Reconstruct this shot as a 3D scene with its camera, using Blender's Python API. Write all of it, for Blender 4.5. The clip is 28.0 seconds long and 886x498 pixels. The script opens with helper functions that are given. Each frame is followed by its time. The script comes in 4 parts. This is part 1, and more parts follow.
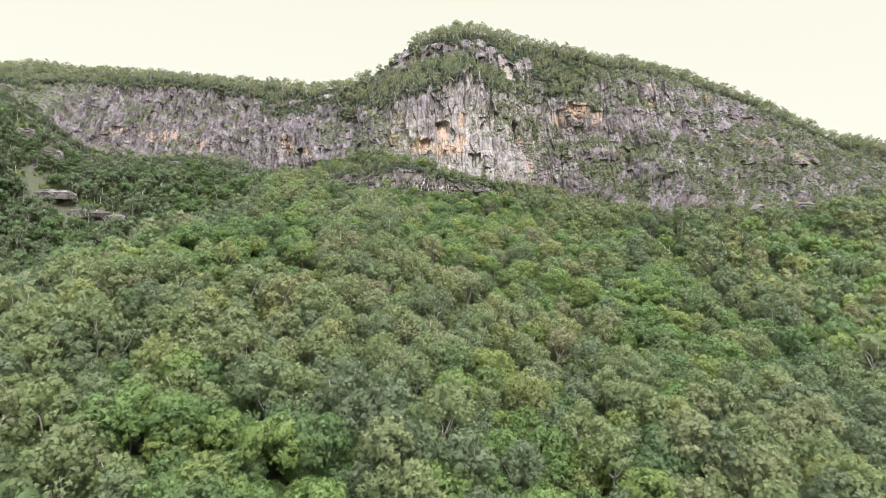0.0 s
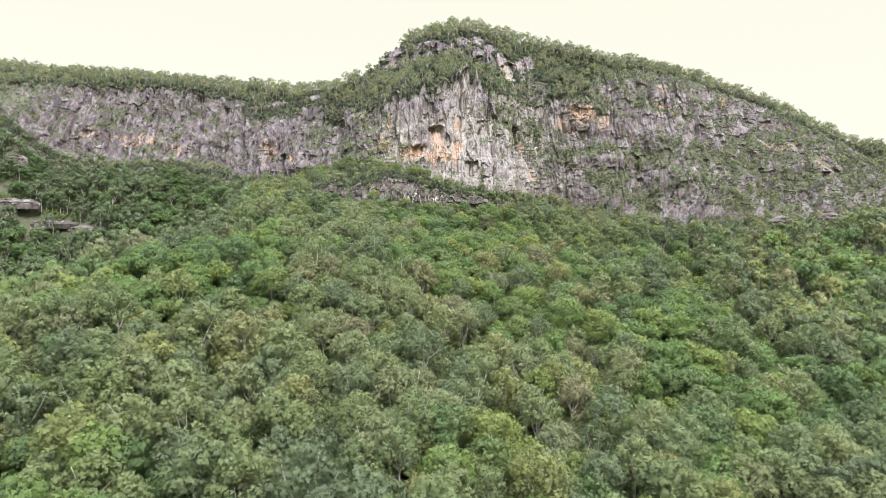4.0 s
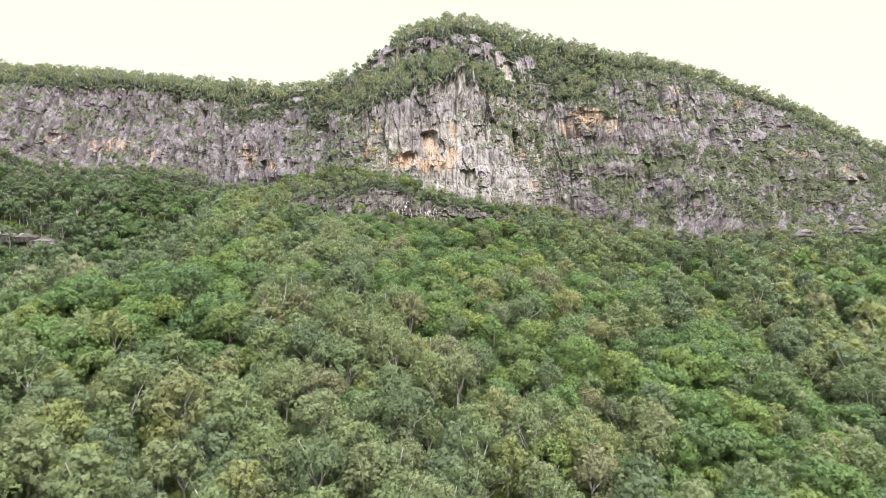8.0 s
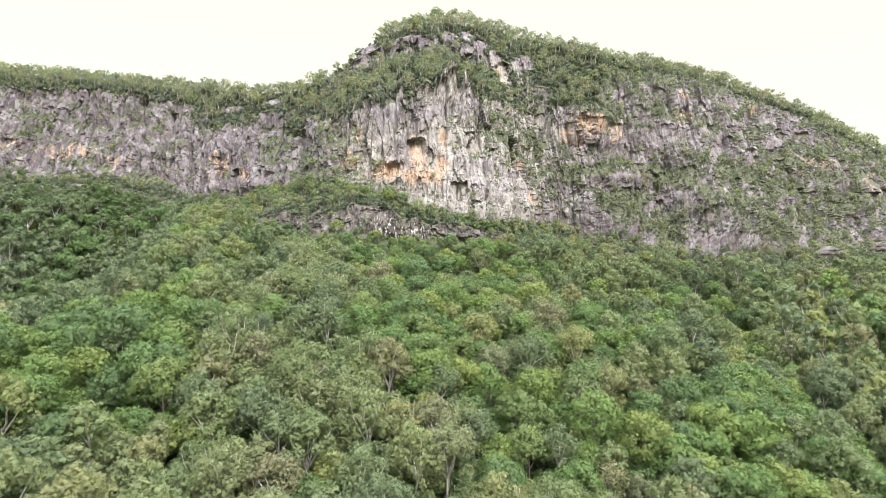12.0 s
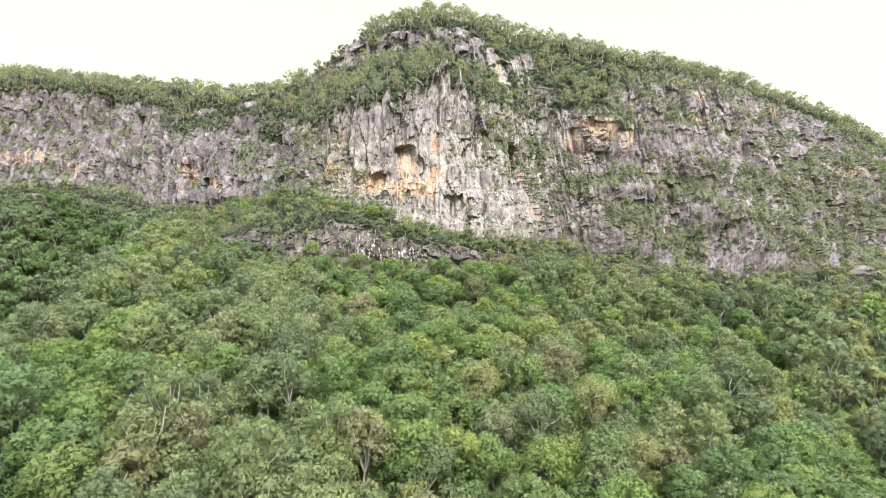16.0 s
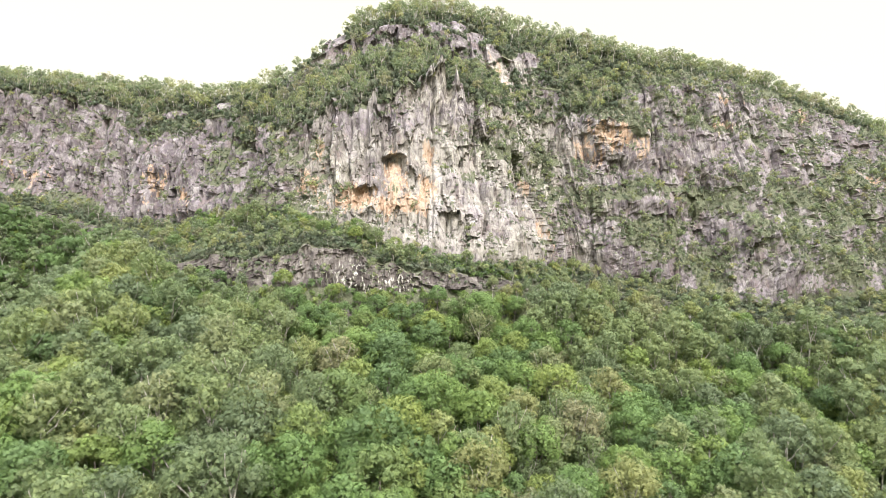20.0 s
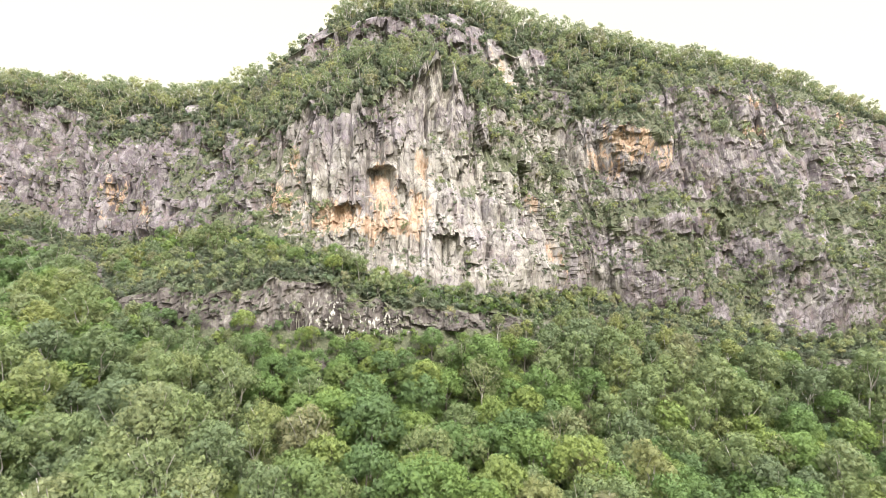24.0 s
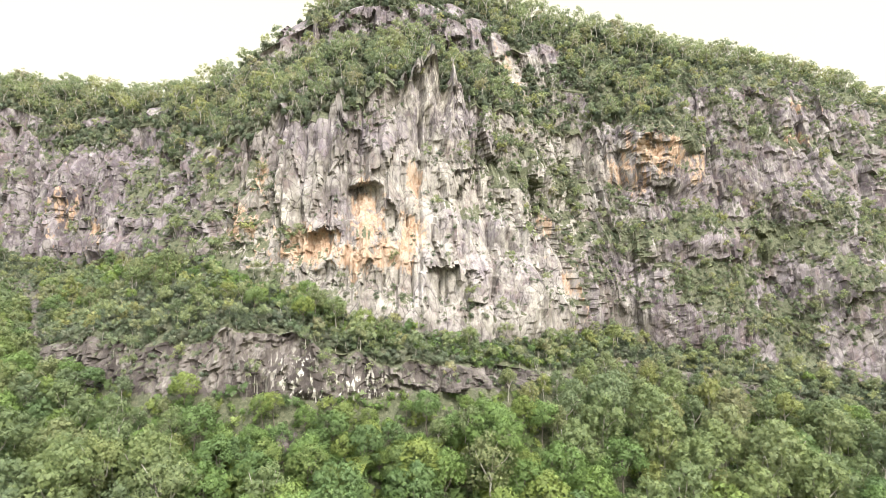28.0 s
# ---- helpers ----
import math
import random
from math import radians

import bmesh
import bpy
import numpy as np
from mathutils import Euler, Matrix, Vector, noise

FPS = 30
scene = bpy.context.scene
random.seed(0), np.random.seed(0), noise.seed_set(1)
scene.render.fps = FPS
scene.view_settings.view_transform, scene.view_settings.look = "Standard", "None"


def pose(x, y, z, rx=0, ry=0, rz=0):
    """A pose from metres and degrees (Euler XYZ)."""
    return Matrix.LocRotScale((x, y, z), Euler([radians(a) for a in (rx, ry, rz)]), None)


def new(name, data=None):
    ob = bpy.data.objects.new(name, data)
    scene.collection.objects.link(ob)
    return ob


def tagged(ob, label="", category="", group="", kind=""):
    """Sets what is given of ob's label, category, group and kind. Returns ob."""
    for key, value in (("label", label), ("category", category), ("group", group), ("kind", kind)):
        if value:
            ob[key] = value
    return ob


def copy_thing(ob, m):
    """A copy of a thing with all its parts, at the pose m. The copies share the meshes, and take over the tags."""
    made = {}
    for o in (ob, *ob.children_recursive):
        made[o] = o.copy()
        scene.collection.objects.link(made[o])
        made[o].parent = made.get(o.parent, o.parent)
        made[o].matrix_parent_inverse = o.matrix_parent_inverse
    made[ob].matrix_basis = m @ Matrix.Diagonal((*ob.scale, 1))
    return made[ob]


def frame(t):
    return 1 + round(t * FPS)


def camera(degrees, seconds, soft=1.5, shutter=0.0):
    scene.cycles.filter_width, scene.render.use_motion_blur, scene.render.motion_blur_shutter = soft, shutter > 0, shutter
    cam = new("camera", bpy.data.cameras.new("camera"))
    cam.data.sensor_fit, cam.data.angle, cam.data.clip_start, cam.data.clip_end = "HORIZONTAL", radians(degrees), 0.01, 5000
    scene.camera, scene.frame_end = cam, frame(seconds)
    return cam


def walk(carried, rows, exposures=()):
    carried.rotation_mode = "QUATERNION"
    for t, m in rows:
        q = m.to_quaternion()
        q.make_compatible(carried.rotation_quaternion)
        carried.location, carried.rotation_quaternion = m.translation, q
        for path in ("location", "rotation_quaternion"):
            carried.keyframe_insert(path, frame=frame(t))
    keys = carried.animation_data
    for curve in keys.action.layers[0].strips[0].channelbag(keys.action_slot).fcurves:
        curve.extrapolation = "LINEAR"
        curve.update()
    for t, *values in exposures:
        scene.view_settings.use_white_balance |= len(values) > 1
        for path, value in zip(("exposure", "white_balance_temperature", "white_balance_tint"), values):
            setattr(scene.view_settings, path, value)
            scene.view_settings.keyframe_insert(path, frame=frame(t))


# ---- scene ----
# ---------------- camera ----------------
cam = camera(74.0, 28.0, soft=0.8)
walk(cam, [
    (0, pose(0.00, 0.00, 120.00, 88.000, 0, -0.000)),
    (1.5, pose(0.58, 12.11, 122.98, 88.027, 0, -0.109)),
    (3, pose(1.16, 24.22, 125.97, 88.053, 0, -0.218)),
    (4.5, pose(1.74, 36.33, 128.95, 88.080, 0, -0.370)),
    (6, pose(2.32, 48.45, 131.93, 88.107, 0, -0.521)),
    (7.5, pose(2.90, 60.56, 134.91, 88.134, 0, -0.667)),
    (9, pose(3.48, 72.67, 137.90, 88.160, 0, -0.814)),
    (10, pose(3.86, 80.74, 139.89, 88.214, 0, -0.921)),
    (10.5, pose(4.06, 84.78, 140.88, 88.241, 0, -0.974)),
    (11, pose(4.25, 88.82, 141.87, 88.271, 0, -1.192)),
    (11.5, pose(4.44, 92.85, 142.87, 88.301, 0, -1.409)),
    (12, pose(4.64, 96.89, 143.86, 88.331, 0, -1.570)),
    (12.5, pose(4.83, 100.93, 144.86, 88.361, 0, -1.730)),
    (13.5, pose(5.22, 109.00, 146.85, 88.375, 0, -1.868)),
    (15, pose(5.80, 121.11, 149.83, 88.395, 0, -2.074)),
    (16.5, pose(6.38, 133.23, 152.81, 88.416, 0, -2.237)),
    (18, pose(6.96, 145.34, 155.80, 88.437, 0, -2.401)),
    (19.5, pose(7.53, 157.45, 158.78, 88.457, 0, -2.587)),
    (21, pose(8.11, 169.56, 161.76, 88.480, 0, -2.773)),
    (22.5, pose(8.69, 181.67, 164.74, 88.503, 0, -2.920)),
    (24.5, pose(9.47, 197.82, 168.72, 88.535, 0, -3.117)),
    (26, pose(10.05, 209.93, 171.70, 88.559, 0, -3.245)),
    (28, pose(10.82, 226.08, 175.68, 88.590, 0, -3.415)),
], exposures=[(0, 0.97, 6150, 15), (12, 1.18, 6250, 13), (28, 1.36, 6600, 11)])

# ---------------- overcast sky and veiled sun ----------------
SUN_ELEVATION, SUN_AZIMUTH = 55, 146  # degrees; azimuth from +y, clockwise


def make_world():
    world = bpy.data.worlds.new("overcast_sky")
    world.use_nodes = True
    nt = world.node_tree
    nt.nodes.clear()
    out = nt.nodes.new("ShaderNodeOutputWorld")
    add = nt.nodes.new("ShaderNodeAddShader")
    clear, cloud = nt.nodes.new("ShaderNodeBackground"), nt.nodes.new("ShaderNodeBackground")
    sky = nt.nodes.new("ShaderNodeTexSky")
    sky.sky_type, sky.sun_disc = "NISHITA", False
    sky.sun_elevation, sky.sun_rotation = radians(SUN_ELEVATION), radians(SUN_AZIMUTH)
    clear.inputs["Strength"].default_value = 0.012
    nt.links.new(sky.outputs[0], clear.inputs["Color"])
    # cloud deck: three times brighter overhead than at the horizon
    coord = nt.nodes.new("ShaderNodeTexCoord")
    split = nt.nodes.new("ShaderNodeSeparateXYZ")
    nt.links.new(coord.outputs["Generated"], split.inputs[0])
    ramp = nt.nodes.new("ShaderNodeValToRGB")
    ramp.color_ramp.elements[0].position, ramp.color_ramp.elements[0].color = 0.0, (0.205, 0.195, 0.144, 1)
    ramp.color_ramp.elements[1].position, ramp.color_ramp.elements[1].color = 1.0, (1.02, 1.08, 1.18, 1)
    mid = ramp.color_ramp.elements.new(0.36)
    mid.color = (0.205, 0.196, 0.145, 1)
    nt.links.new(split.outputs["Z"], ramp.inputs[0])
    nt.links.new(ramp.outputs[0], cloud.inputs["Color"])
    cloud.inputs["Strength"].default_value = 2.35
    nt.links.new(clear.outputs[0], add.inputs[0])
    nt.links.new(cloud.outputs[0], add.inputs[1])
    nt.links.new(add.outputs[0], out.inputs["Surface"])
    scene.world = world


make_world()
sun = new("sun", bpy.data.lights.new("sun", "SUN"))
sun.data.energy, sun.data.angle, sun.data.color = 2.6, radians(18), (1.0, 0.96, 0.90)
sun.matrix_world = pose(0, 0, 600, 90 - SUN_ELEVATION, 0, 180 - SUN_AZIMUTH)

# ---------------- numeric noise ----------------


def lattice(ix, iy, iz, seed):
    h = (ix * 374761393 + iy * 668265263 + iz * 2147483647 + seed * 1274126177) & 0xFFFFFFFF
    h = ((h ^ (h >> 13)) * 1103515245) & 0xFFFFFFFF
    h = ((h ^ (h >> 16)) * 2246822519) & 0xFFFFFFFF
    return ((h ^ (h >> 15)) & 0xFFFFFF) / 16777215.0


def vnoise(x, y, z, seed=0):
    """Smooth value noise in 0..1 on arrays."""
    x, y, z = np.broadcast_arrays(np.asarray(x, float), np.asarray(y, float), np.asarray(z, float))
    ix, iy, iz = (np.floor(a).astype(np.int64) for a in (x, y, z))
    fx, fy, fz = x - ix, y - iy, z - iz
    fx, fy, fz = (f * f * (3 - 2 * f) for f in (fx, fy, fz))
    total = 0
    for dx in (0, 1):
        for dy in (0, 1):
            for dz in (0, 1):
                w = (fx if dx else 1 - fx) * (fy if dy else 1 - fy) * (fz if dz else 1 - fz)
                total = total + w * lattice(ix + dx, iy + dy, iz + dz, seed)
    return total


def fbm(x, y, z, octaves=4, seed=0):
    total, amp, norm = 0, 1.0, 0.0
    for k in range(octaves):
        total = total + amp * vnoise(x * 2**k, y * 2**k, z * 2**k, seed + k)
        norm += amp
        amp *= 0.5
    return total / norm


def ease(a, b, x):
    f = np.clip((x - a) / (b - a), 0, 1)
    return f * f * (3 - 2 * f)


# ---------------- mesh helpers ----------------


def raw_mesh(name, verts, faces, smooth=False):
    """A mesh from an array of vertices and an array of equal-sided faces."""
    verts, faces = np.asarray(verts, np.float32), np.asarray(faces, np.int32)
    me = bpy.data.meshes.new(name)
    n, k = faces.shape
    me.vertices.add(len(verts))
    me.vertices.foreach_set("co", verts.ravel())
    me.loops.add(n * k)
    me.loops.foreach_set("vertex_index", faces.ravel())
    me.polygons.add(n)
    me.polygons.foreach_set("loop_start", np.arange(0, n * k, k, dtype=np.int32))
    me.polygons.foreach_set("use_smooth", np.full(n, smooth))
    me.update(calc_edges=True)
    return me


def give_normals(me, normals):
    """Rounded shading over a clump of leaves."""
    me.normals_split_custom_set_from_vertices(np.asarray(normals, np.float32))


def give_value(me, name, values):
    me.attributes.new(name, "FLOAT", "POINT").data.foreach_set("value", np.asarray(values, np.float32))


# ---------------- materials ----------------


def material(name):
    m = bpy.data.materials.new(name)
    m.use_nodes = True
    nt = m.node_tree
    return m, nt, nt.nodes["Principled BSDF"], nt.nodes["Material Output"]


def n_noise(nt, scale, detail=4, stretch=None, rough=0.6):
    tex = nt.nodes.new("ShaderNodeTexNoise")
    tex.inputs["Scale"].default_value, tex.inputs["Detail"].default_value = scale, detail
    tex.inputs["Roughness"].default_value = rough
    geo = nt.nodes.new("ShaderNodeNewGeometry")
    src = geo.outputs["Position"]
    if stretch:
        mul = nt.nodes.new("ShaderNodeVectorMath")
        mul.operation = "MULTIPLY"
        mul.inputs[1].default_value = stretch
        nt.links.new(src, mul.inputs[0])
        src = mul.outputs[0]
    nt.links.new(src, tex.inputs["Vector"])
    return tex.outputs["Fac"]


def n_ramp(nt, source, stops):
    ramp = nt.nodes.new("ShaderNodeValToRGB")
    els = ramp.color_ramp.elements
    while len(els) < len(stops):
        els.new(0.5)
    for el, (p, c) in zip(els, stops):
        el.position, el.color = p, (*c, 1) if len(c) == 3 else c
    nt.links.new(source, ramp.inputs[0])
    return ramp.outputs[0]


def n_mix(nt, fac, a, b, mode="MIX"):
    mix = nt.nodes.new("ShaderNodeMix")
    mix.data_type, mix.blend_type = "RGBA", mode
    for sock, v in ((mix.inputs[0], fac), (mix.inputs[6], a), (mix.inputs[7], b)):
        if isinstance(v, bpy.types.NodeSocket):
            nt.links.new(v, sock)
        elif isinstance(v, (int, float)):
            sock.default_value = v
        else:
            sock.default_value = (*v, 1)
    return mix.outputs[2]


def n_math(nt, op, a, b=0.0):
    m = nt.nodes.new("ShaderNodeMath")
    m.operation = op
    for sock, v in ((m.inputs[0], a), (m.inputs[1], b)):
        if isinstance(v, bpy.types.NodeSocket):
            nt.links.new(v, sock)
        else:
            sock.default_value = v
    return m.outputs[0]


def n_value(nt, name):
    at = nt.nodes.new("ShaderNodeAttribute")
    at.attribute_name = name
    return at.outputs["Fac"]


def n_bump(nt, bsdf, height, strength, distance):
    b = nt.nodes.new("ShaderNodeBump")
    b.inputs["Strength"].default_value, b.inputs["Distance"].default_value = strength, distance
    nt.links.new(height, b.inputs["Height"])
    nt.links.new(b.outputs[0], bsdf.inputs["Normal"])


def n_cracks(nt, scale, stretch):
    """Distance from the joints of a rock face, 0 in the joint."""
    vor = nt.nodes.new("ShaderNodeTexVoronoi")
    vor.feature = "DISTANCE_TO_EDGE"
    vor.inputs["Scale"].default_value = scale
    geo = nt.nodes.new("ShaderNodeNewGeometry")
    mul = nt.nodes.new("ShaderNodeVectorMath")
    mul.operation = "MULTIPLY"
    mul.inputs[1].default_value = stretch
    warp = nt.nodes.new("ShaderNodeTexNoise")
    warp.inputs["Scale"].default_value, warp.inputs["Detail"].default_value = 0.35, 3
    nt.links.new(geo.outputs["Position"], warp.inputs["Vector"])
    push = nt.nodes.new("ShaderNodeVectorMath")
    push.operation = "MULTIPLY_ADD"
    push.inputs[1].default_value = (1.3, 1.3, 1.3)
    nt.links.new(warp.outputs["Color"], push.inputs[0])
    nt.links.new(geo.outputs["Position"], push.inputs[2])
    nt.links.new(push.outputs[0], mul.inputs[0])
    nt.links.new(mul.outputs[0], vor.inputs["Vector"])
    return vor.outputs["Distance"]


def n_slabs(nt, scale, stretch):
    """One random value for every slab of rock between its joints."""
    vor = nt.nodes.new("ShaderNodeTexVoronoi")
    vor.inputs["Scale"].default_value = scale
    geo = nt.nodes.new("ShaderNodeNewGeometry")
    warp = nt.nodes.new("ShaderNodeTexNoise")
    warp.inputs["Scale"].default_value, warp.inputs["Detail"].default_value = 0.5, 4
    nt.links.new(geo.outputs["Position"], warp.inputs["Vector"])
    push = nt.nodes.new("ShaderNodeVectorMath")
    push.operation = "MULTIPLY_ADD"
    push.inputs[1].default_value = (1.6, 1.6, 1.6)
    nt.links.new(warp.outputs["Color"], push.inputs[0])
    nt.links.new(geo.outputs["Position"], push.inputs[2])
    mul = nt.nodes.new("ShaderNodeVectorMath")
    mul.operation = "MULTIPLY"
    mul.inputs[1].default_value = stretch
    nt.links.new(push.outputs[0], mul.inputs[0])
    nt.links.new(mul.outputs[0], vor.inputs["Vector"])
    split = nt.nodes.new("ShaderNodeSeparateColor")
    nt.links.new(vor.outputs["Color"], split.inputs[0])
    return split.outputs[0]


def mountain_material():
    """Weathered volcanic rock with ochre faces, dark streaks and joints; earth, grass and litter where it lies flatter."""
    m, nt, bsdf, _ = material("mountain_rock_and_scrub")
    column = n_noise(nt, 1.0, 6, (0.25, 0.25, 0.13), 0.75)
    broad = n_noise(nt, 0.03, 4)
    fine = n_noise(nt, 1.1, 6, (1, 1, 0.55), 0.72)
    grain = n_noise(nt, 3.5, 5, None, 0.7)
    joints, small = n_cracks(nt, 0.30, (1, 1, 0.38)), n_cracks(nt, 0.85, (1, 1, 0.55))
    slab, chip = n_slabs(nt, 0.19, (1, 1, 0.42)), n_slabs(nt, 0.62, (1, 1, 0.6))
    tone = n_math(nt, "ADD", n_math(nt, "MULTIPLY", column, 0.6), n_math(nt, "ADD", n_math(nt, "MULTIPLY", slab, 0.26), n_math(nt, "MULTIPLY", chip, 0.14)))
    grey = n_ramp(nt, tone, [(0.32, (0.112, 0.097, 0.084)), (0.44, (0.198, 0.178, 0.153)), (0.55, (0.278, 0.254, 0.218)), (0.68, (0.41, 0.382, 0.326))])
    violet = n_ramp(nt, tone, [(0.32, (0.056, 0.043, 0.050)), (0.46, (0.108, 0.087, 0.098)), (0.57, (0.160, 0.132, 0.145)), (0.70, (0.255, 0.222, 0.232))])
    rock = n_mix(nt, n_ramp(nt, n_math(nt, "ADD", n_math(nt, "ADD", broad, n_math(nt, "MULTIPLY", n_math(nt, "SUBTRACT", slab, 0.5), 0.14)), n_value(nt, "violet")), [(0.44, (0, 0, 0)), (0.64, (1, 1, 1))]), grey, violet)
    blotch = n_noise(nt, 0.16, 6, (1, 1, 0.6), 0.7)
    rock = n_mix(nt, n_ramp(nt, blotch, [(0.38, (0.65, 0.65, 0.65)), (0.48, (0, 0, 0))]), rock, (0.150, 0.108, 0.102))
    rock = n_mix(nt, n_ramp(nt, blotch, [(0.53, (0, 0, 0)), (0.64, (0.65, 0.65, 0.65))]), rock, (0.325, 0.298, 0.278))
    mottle = n_noise(nt, 0.55, 6, (1, 1, 0.55), 0.72)
    rock = n_mix(nt, n_ramp(nt, mottle, [(0.36, (0.8, 0.8, 0.8)), (0.46, (0, 0, 0))]), rock, (0.110, 0.096, 0.096))
    rock = n_mix(nt, n_ramp(nt, mottle, [(0.54, (0, 0, 0)), (0.64, (0.7, 0.7, 0.7))]), rock, n_mix(nt, 0.5, rock, (0.44, 0.42, 0.37)))
    rock = n_mix(nt, n_ramp(nt, joints, [(0.0, (0.85, 0.85, 0.85)), (0.04, (0, 0, 0))]), rock, (0.06, 0.05, 0.048))
    rock = n_mix(nt, n_ramp(nt, small, [(0.0, (0.3, 0.3, 0.3)), (0.06, (0, 0, 0))]), rock, (0.09, 0.076, 0.07))
    ochre = n_ramp(nt, fine, [(0.3, (0.218, 0.119, 0.073)), (0.48, (0.342, 0.223, 0.142)), (0.68, (0.475, 0.370, 0.288))])
    spread = n_math(nt, "MULTIPLY", n_math(nt, "SUBTRACT", n_noise(nt, 0.3, 6, (1, 1, 0.45), 0.72), 0.5), 3.0)
    patch = n_ramp(nt, n_math(nt, "ADD", n_value(nt, "ochre"), spread), [(0.50, (0, 0, 0)), (0.68, (0.95, 0.95, 0.95))])
    rock = n_mix(nt, patch, rock, ochre)
    pale = n_ramp(nt, n_noise(nt, 0.4, 6, (1, 1, 0.4), 0.75), [(0.46, (0, 0, 0)), (0.62, (0.75, 0.75, 0.75))])
    rock = n_mix(nt, n_math(nt, "MULTIPLY", pale, n_value(nt, "pale")), rock, (0.45, 0.415, 0.360))
    brown = n_ramp(nt, tone, [(0.32, (0.042, 0.034, 0.031)), (0.47, (0.078, 0.065, 0.060)), (0.58, (0.125, 0.106, 0.096)), (0.70, (0.23, 0.208, 0.185))])
    drip = n_ramp(nt, n_noise(nt, 1.0, 3, (1.0, 1.0, 0.12), 0.6), [(0.55, (0, 0, 0)), (0.60, (0.85, 0.85, 0.85))])
    drip = n_math(nt, "MULTIPLY", drip, n_value(nt, "drip"))
    brown = n_mix(nt, drip, brown, (0.52, 0.49, 0.43))
    rock = n_mix(nt, n_value(nt, "shelf"), rock, brown)
    lichen = n_ramp(nt, n_noise(nt, 0.8, 6, None, 0.7), [(0.54, (0, 0, 0)), (0.66, (0.5, 0.5, 0.5))])
    rock = n_mix(nt, lichen, rock, (0.16, 0.158, 0.105))
    # dark flecks: shade of pits and small overhangs put into the colour
    rock = n_mix(nt, n_ramp(nt, fine, [(0.29, (0.65, 0.65, 0.65)), (0.39, (0, 0, 0))]), rock, (0.07, 0.06, 0.058))
    litter = n_ramp(nt, n_noise(nt, 1.5, 6, None, 0.75), [(0.3, (0.045, 0.050, 0.030)), (0.46, (0.078, 0.086, 0.050)), (0.58, (0.120, 0.120, 0.074)), (0.72, (0.215, 0.195, 0.140))])
    edge = n_math(nt, "ADD", n_value(nt, "veg"), n_math(nt, "MULTIPLY", n_math(nt, "SUBTRACT", n_noise(nt, 0.6, 6, None, 0.7), 0.5), 2.2))
    colour = n_mix(nt, n_ramp(nt, edge, [(0.44, (0, 0, 0)), (0.58, (1, 1, 1))]), rock, litter)
    nt.links.new(colour, bsdf.inputs["Base Color"])
    bsdf.inputs["Roughness"].default_value = 0.9
    bsdf.inputs["Specular IOR Level"].default_value = 0.2
    height = n_math(nt, "ADD", n_math(nt, "MULTIPLY", tone, 0.35), n_math(nt, "ADD", n_math(nt, "MULTIPLY", fine, 0.35), n_math(nt, "MULTIPLY", grain, 0.35)))
    cuts = n_math(nt, "ADD", n_math(nt, "MULTIPLY", n_math(nt, "MINIMUM", joints, 0.05), 2.0), n_math(nt, "MULTIPLY", n_math(nt, "MINIMUM", small, 0.05), 1.0))
    n_bump(nt, bsdf, n_math(nt, "ADD", height, cuts), 0.8, 0.8)
    return m


def leaf_material(name, stops, per_object, gaps=0.475):
    """Foliage: one hue a tree, small shifts spray by spray, feathered edges between leaflets, a little light let through."""
    m, nt, bsdf, out = material(name)
    if per_object:
        info = nt.nodes.new("ShaderNodeObjectInfo")
        pick = info.outputs["Random"]
    else:
        pick = n_value(nt, "tint")
    hue = n_ramp(nt, pick, stops)
    geo = nt.nodes.new("ShaderNodeNewGeometry")
    shift = n_ramp(nt, geo.outputs["Random Per Island"], [(0, (0.74, 0.77, 0.78)), (0.5, (1.0, 1.0, 1.0)), (1, (1.24, 1.21, 1.14))])
    colour = n_mix(nt, 1.0, hue, shift, "MULTIPLY")
    colour = n_mix(nt, 1.0, colour, n_ramp(nt, n_noise(nt, 0.8, 4), [(0.32, (0.78, 0.80, 0.80)), (0.68, (1.20, 1.18, 1.12))]), "MULTIPLY")
    nt.links.new(colour, bsdf.inputs["Base Color"])
    bsdf.inputs["Roughness"].default_value = 0.6
    bsdf.inputs["Specular IOR Level"].default_value = 0.25
    thin = nt.nodes.new("ShaderNodeBsdfTranslucent")
    nt.links.new(colour, thin.inputs["Color"])
    mix = nt.nodes.new("ShaderNodeMixShader")
    mix.inputs[0].default_value = 0.42
    nt.links.new(bsdf.outputs[0], mix.inputs[1])
    nt.links.new(thin.outputs[0], mix.inputs[2])
    clear = nt.nodes.new("ShaderNodeBsdfTransparent")
    leaflets = nt.nodes.new("ShaderNodeMixShader")
    nt.links.new(n_ramp(nt, n_noise(nt, 7.5, 2), [(gaps - 0.02, (0, 0, 0)), (gaps + 0.02, (1, 1, 1))]), leaflets.inputs[0])
    nt.links.new(clear.outputs[0], leaflets.inputs[1])
    nt.links.new(mix.outputs[0], leaflets.inputs[2])
    nt.links.new(leaflets.outputs[0], out.inputs["Surface"])
    return m


def bark_material(name, dark, light):
    m, nt, bsdf, _ = material(name)
    streak = n_noise(nt, 2.2, 4, (1, 1, 0.25))
    nt.links.new(n_ramp(nt, streak, [(0.35, dark), (0.62, light)]), bsdf.inputs["Base Color"])
    bsdf.inputs["Roughness"].default_value = 0.8
    n_bump(nt, bsdf, streak, 0.4, 0.05)
    return m


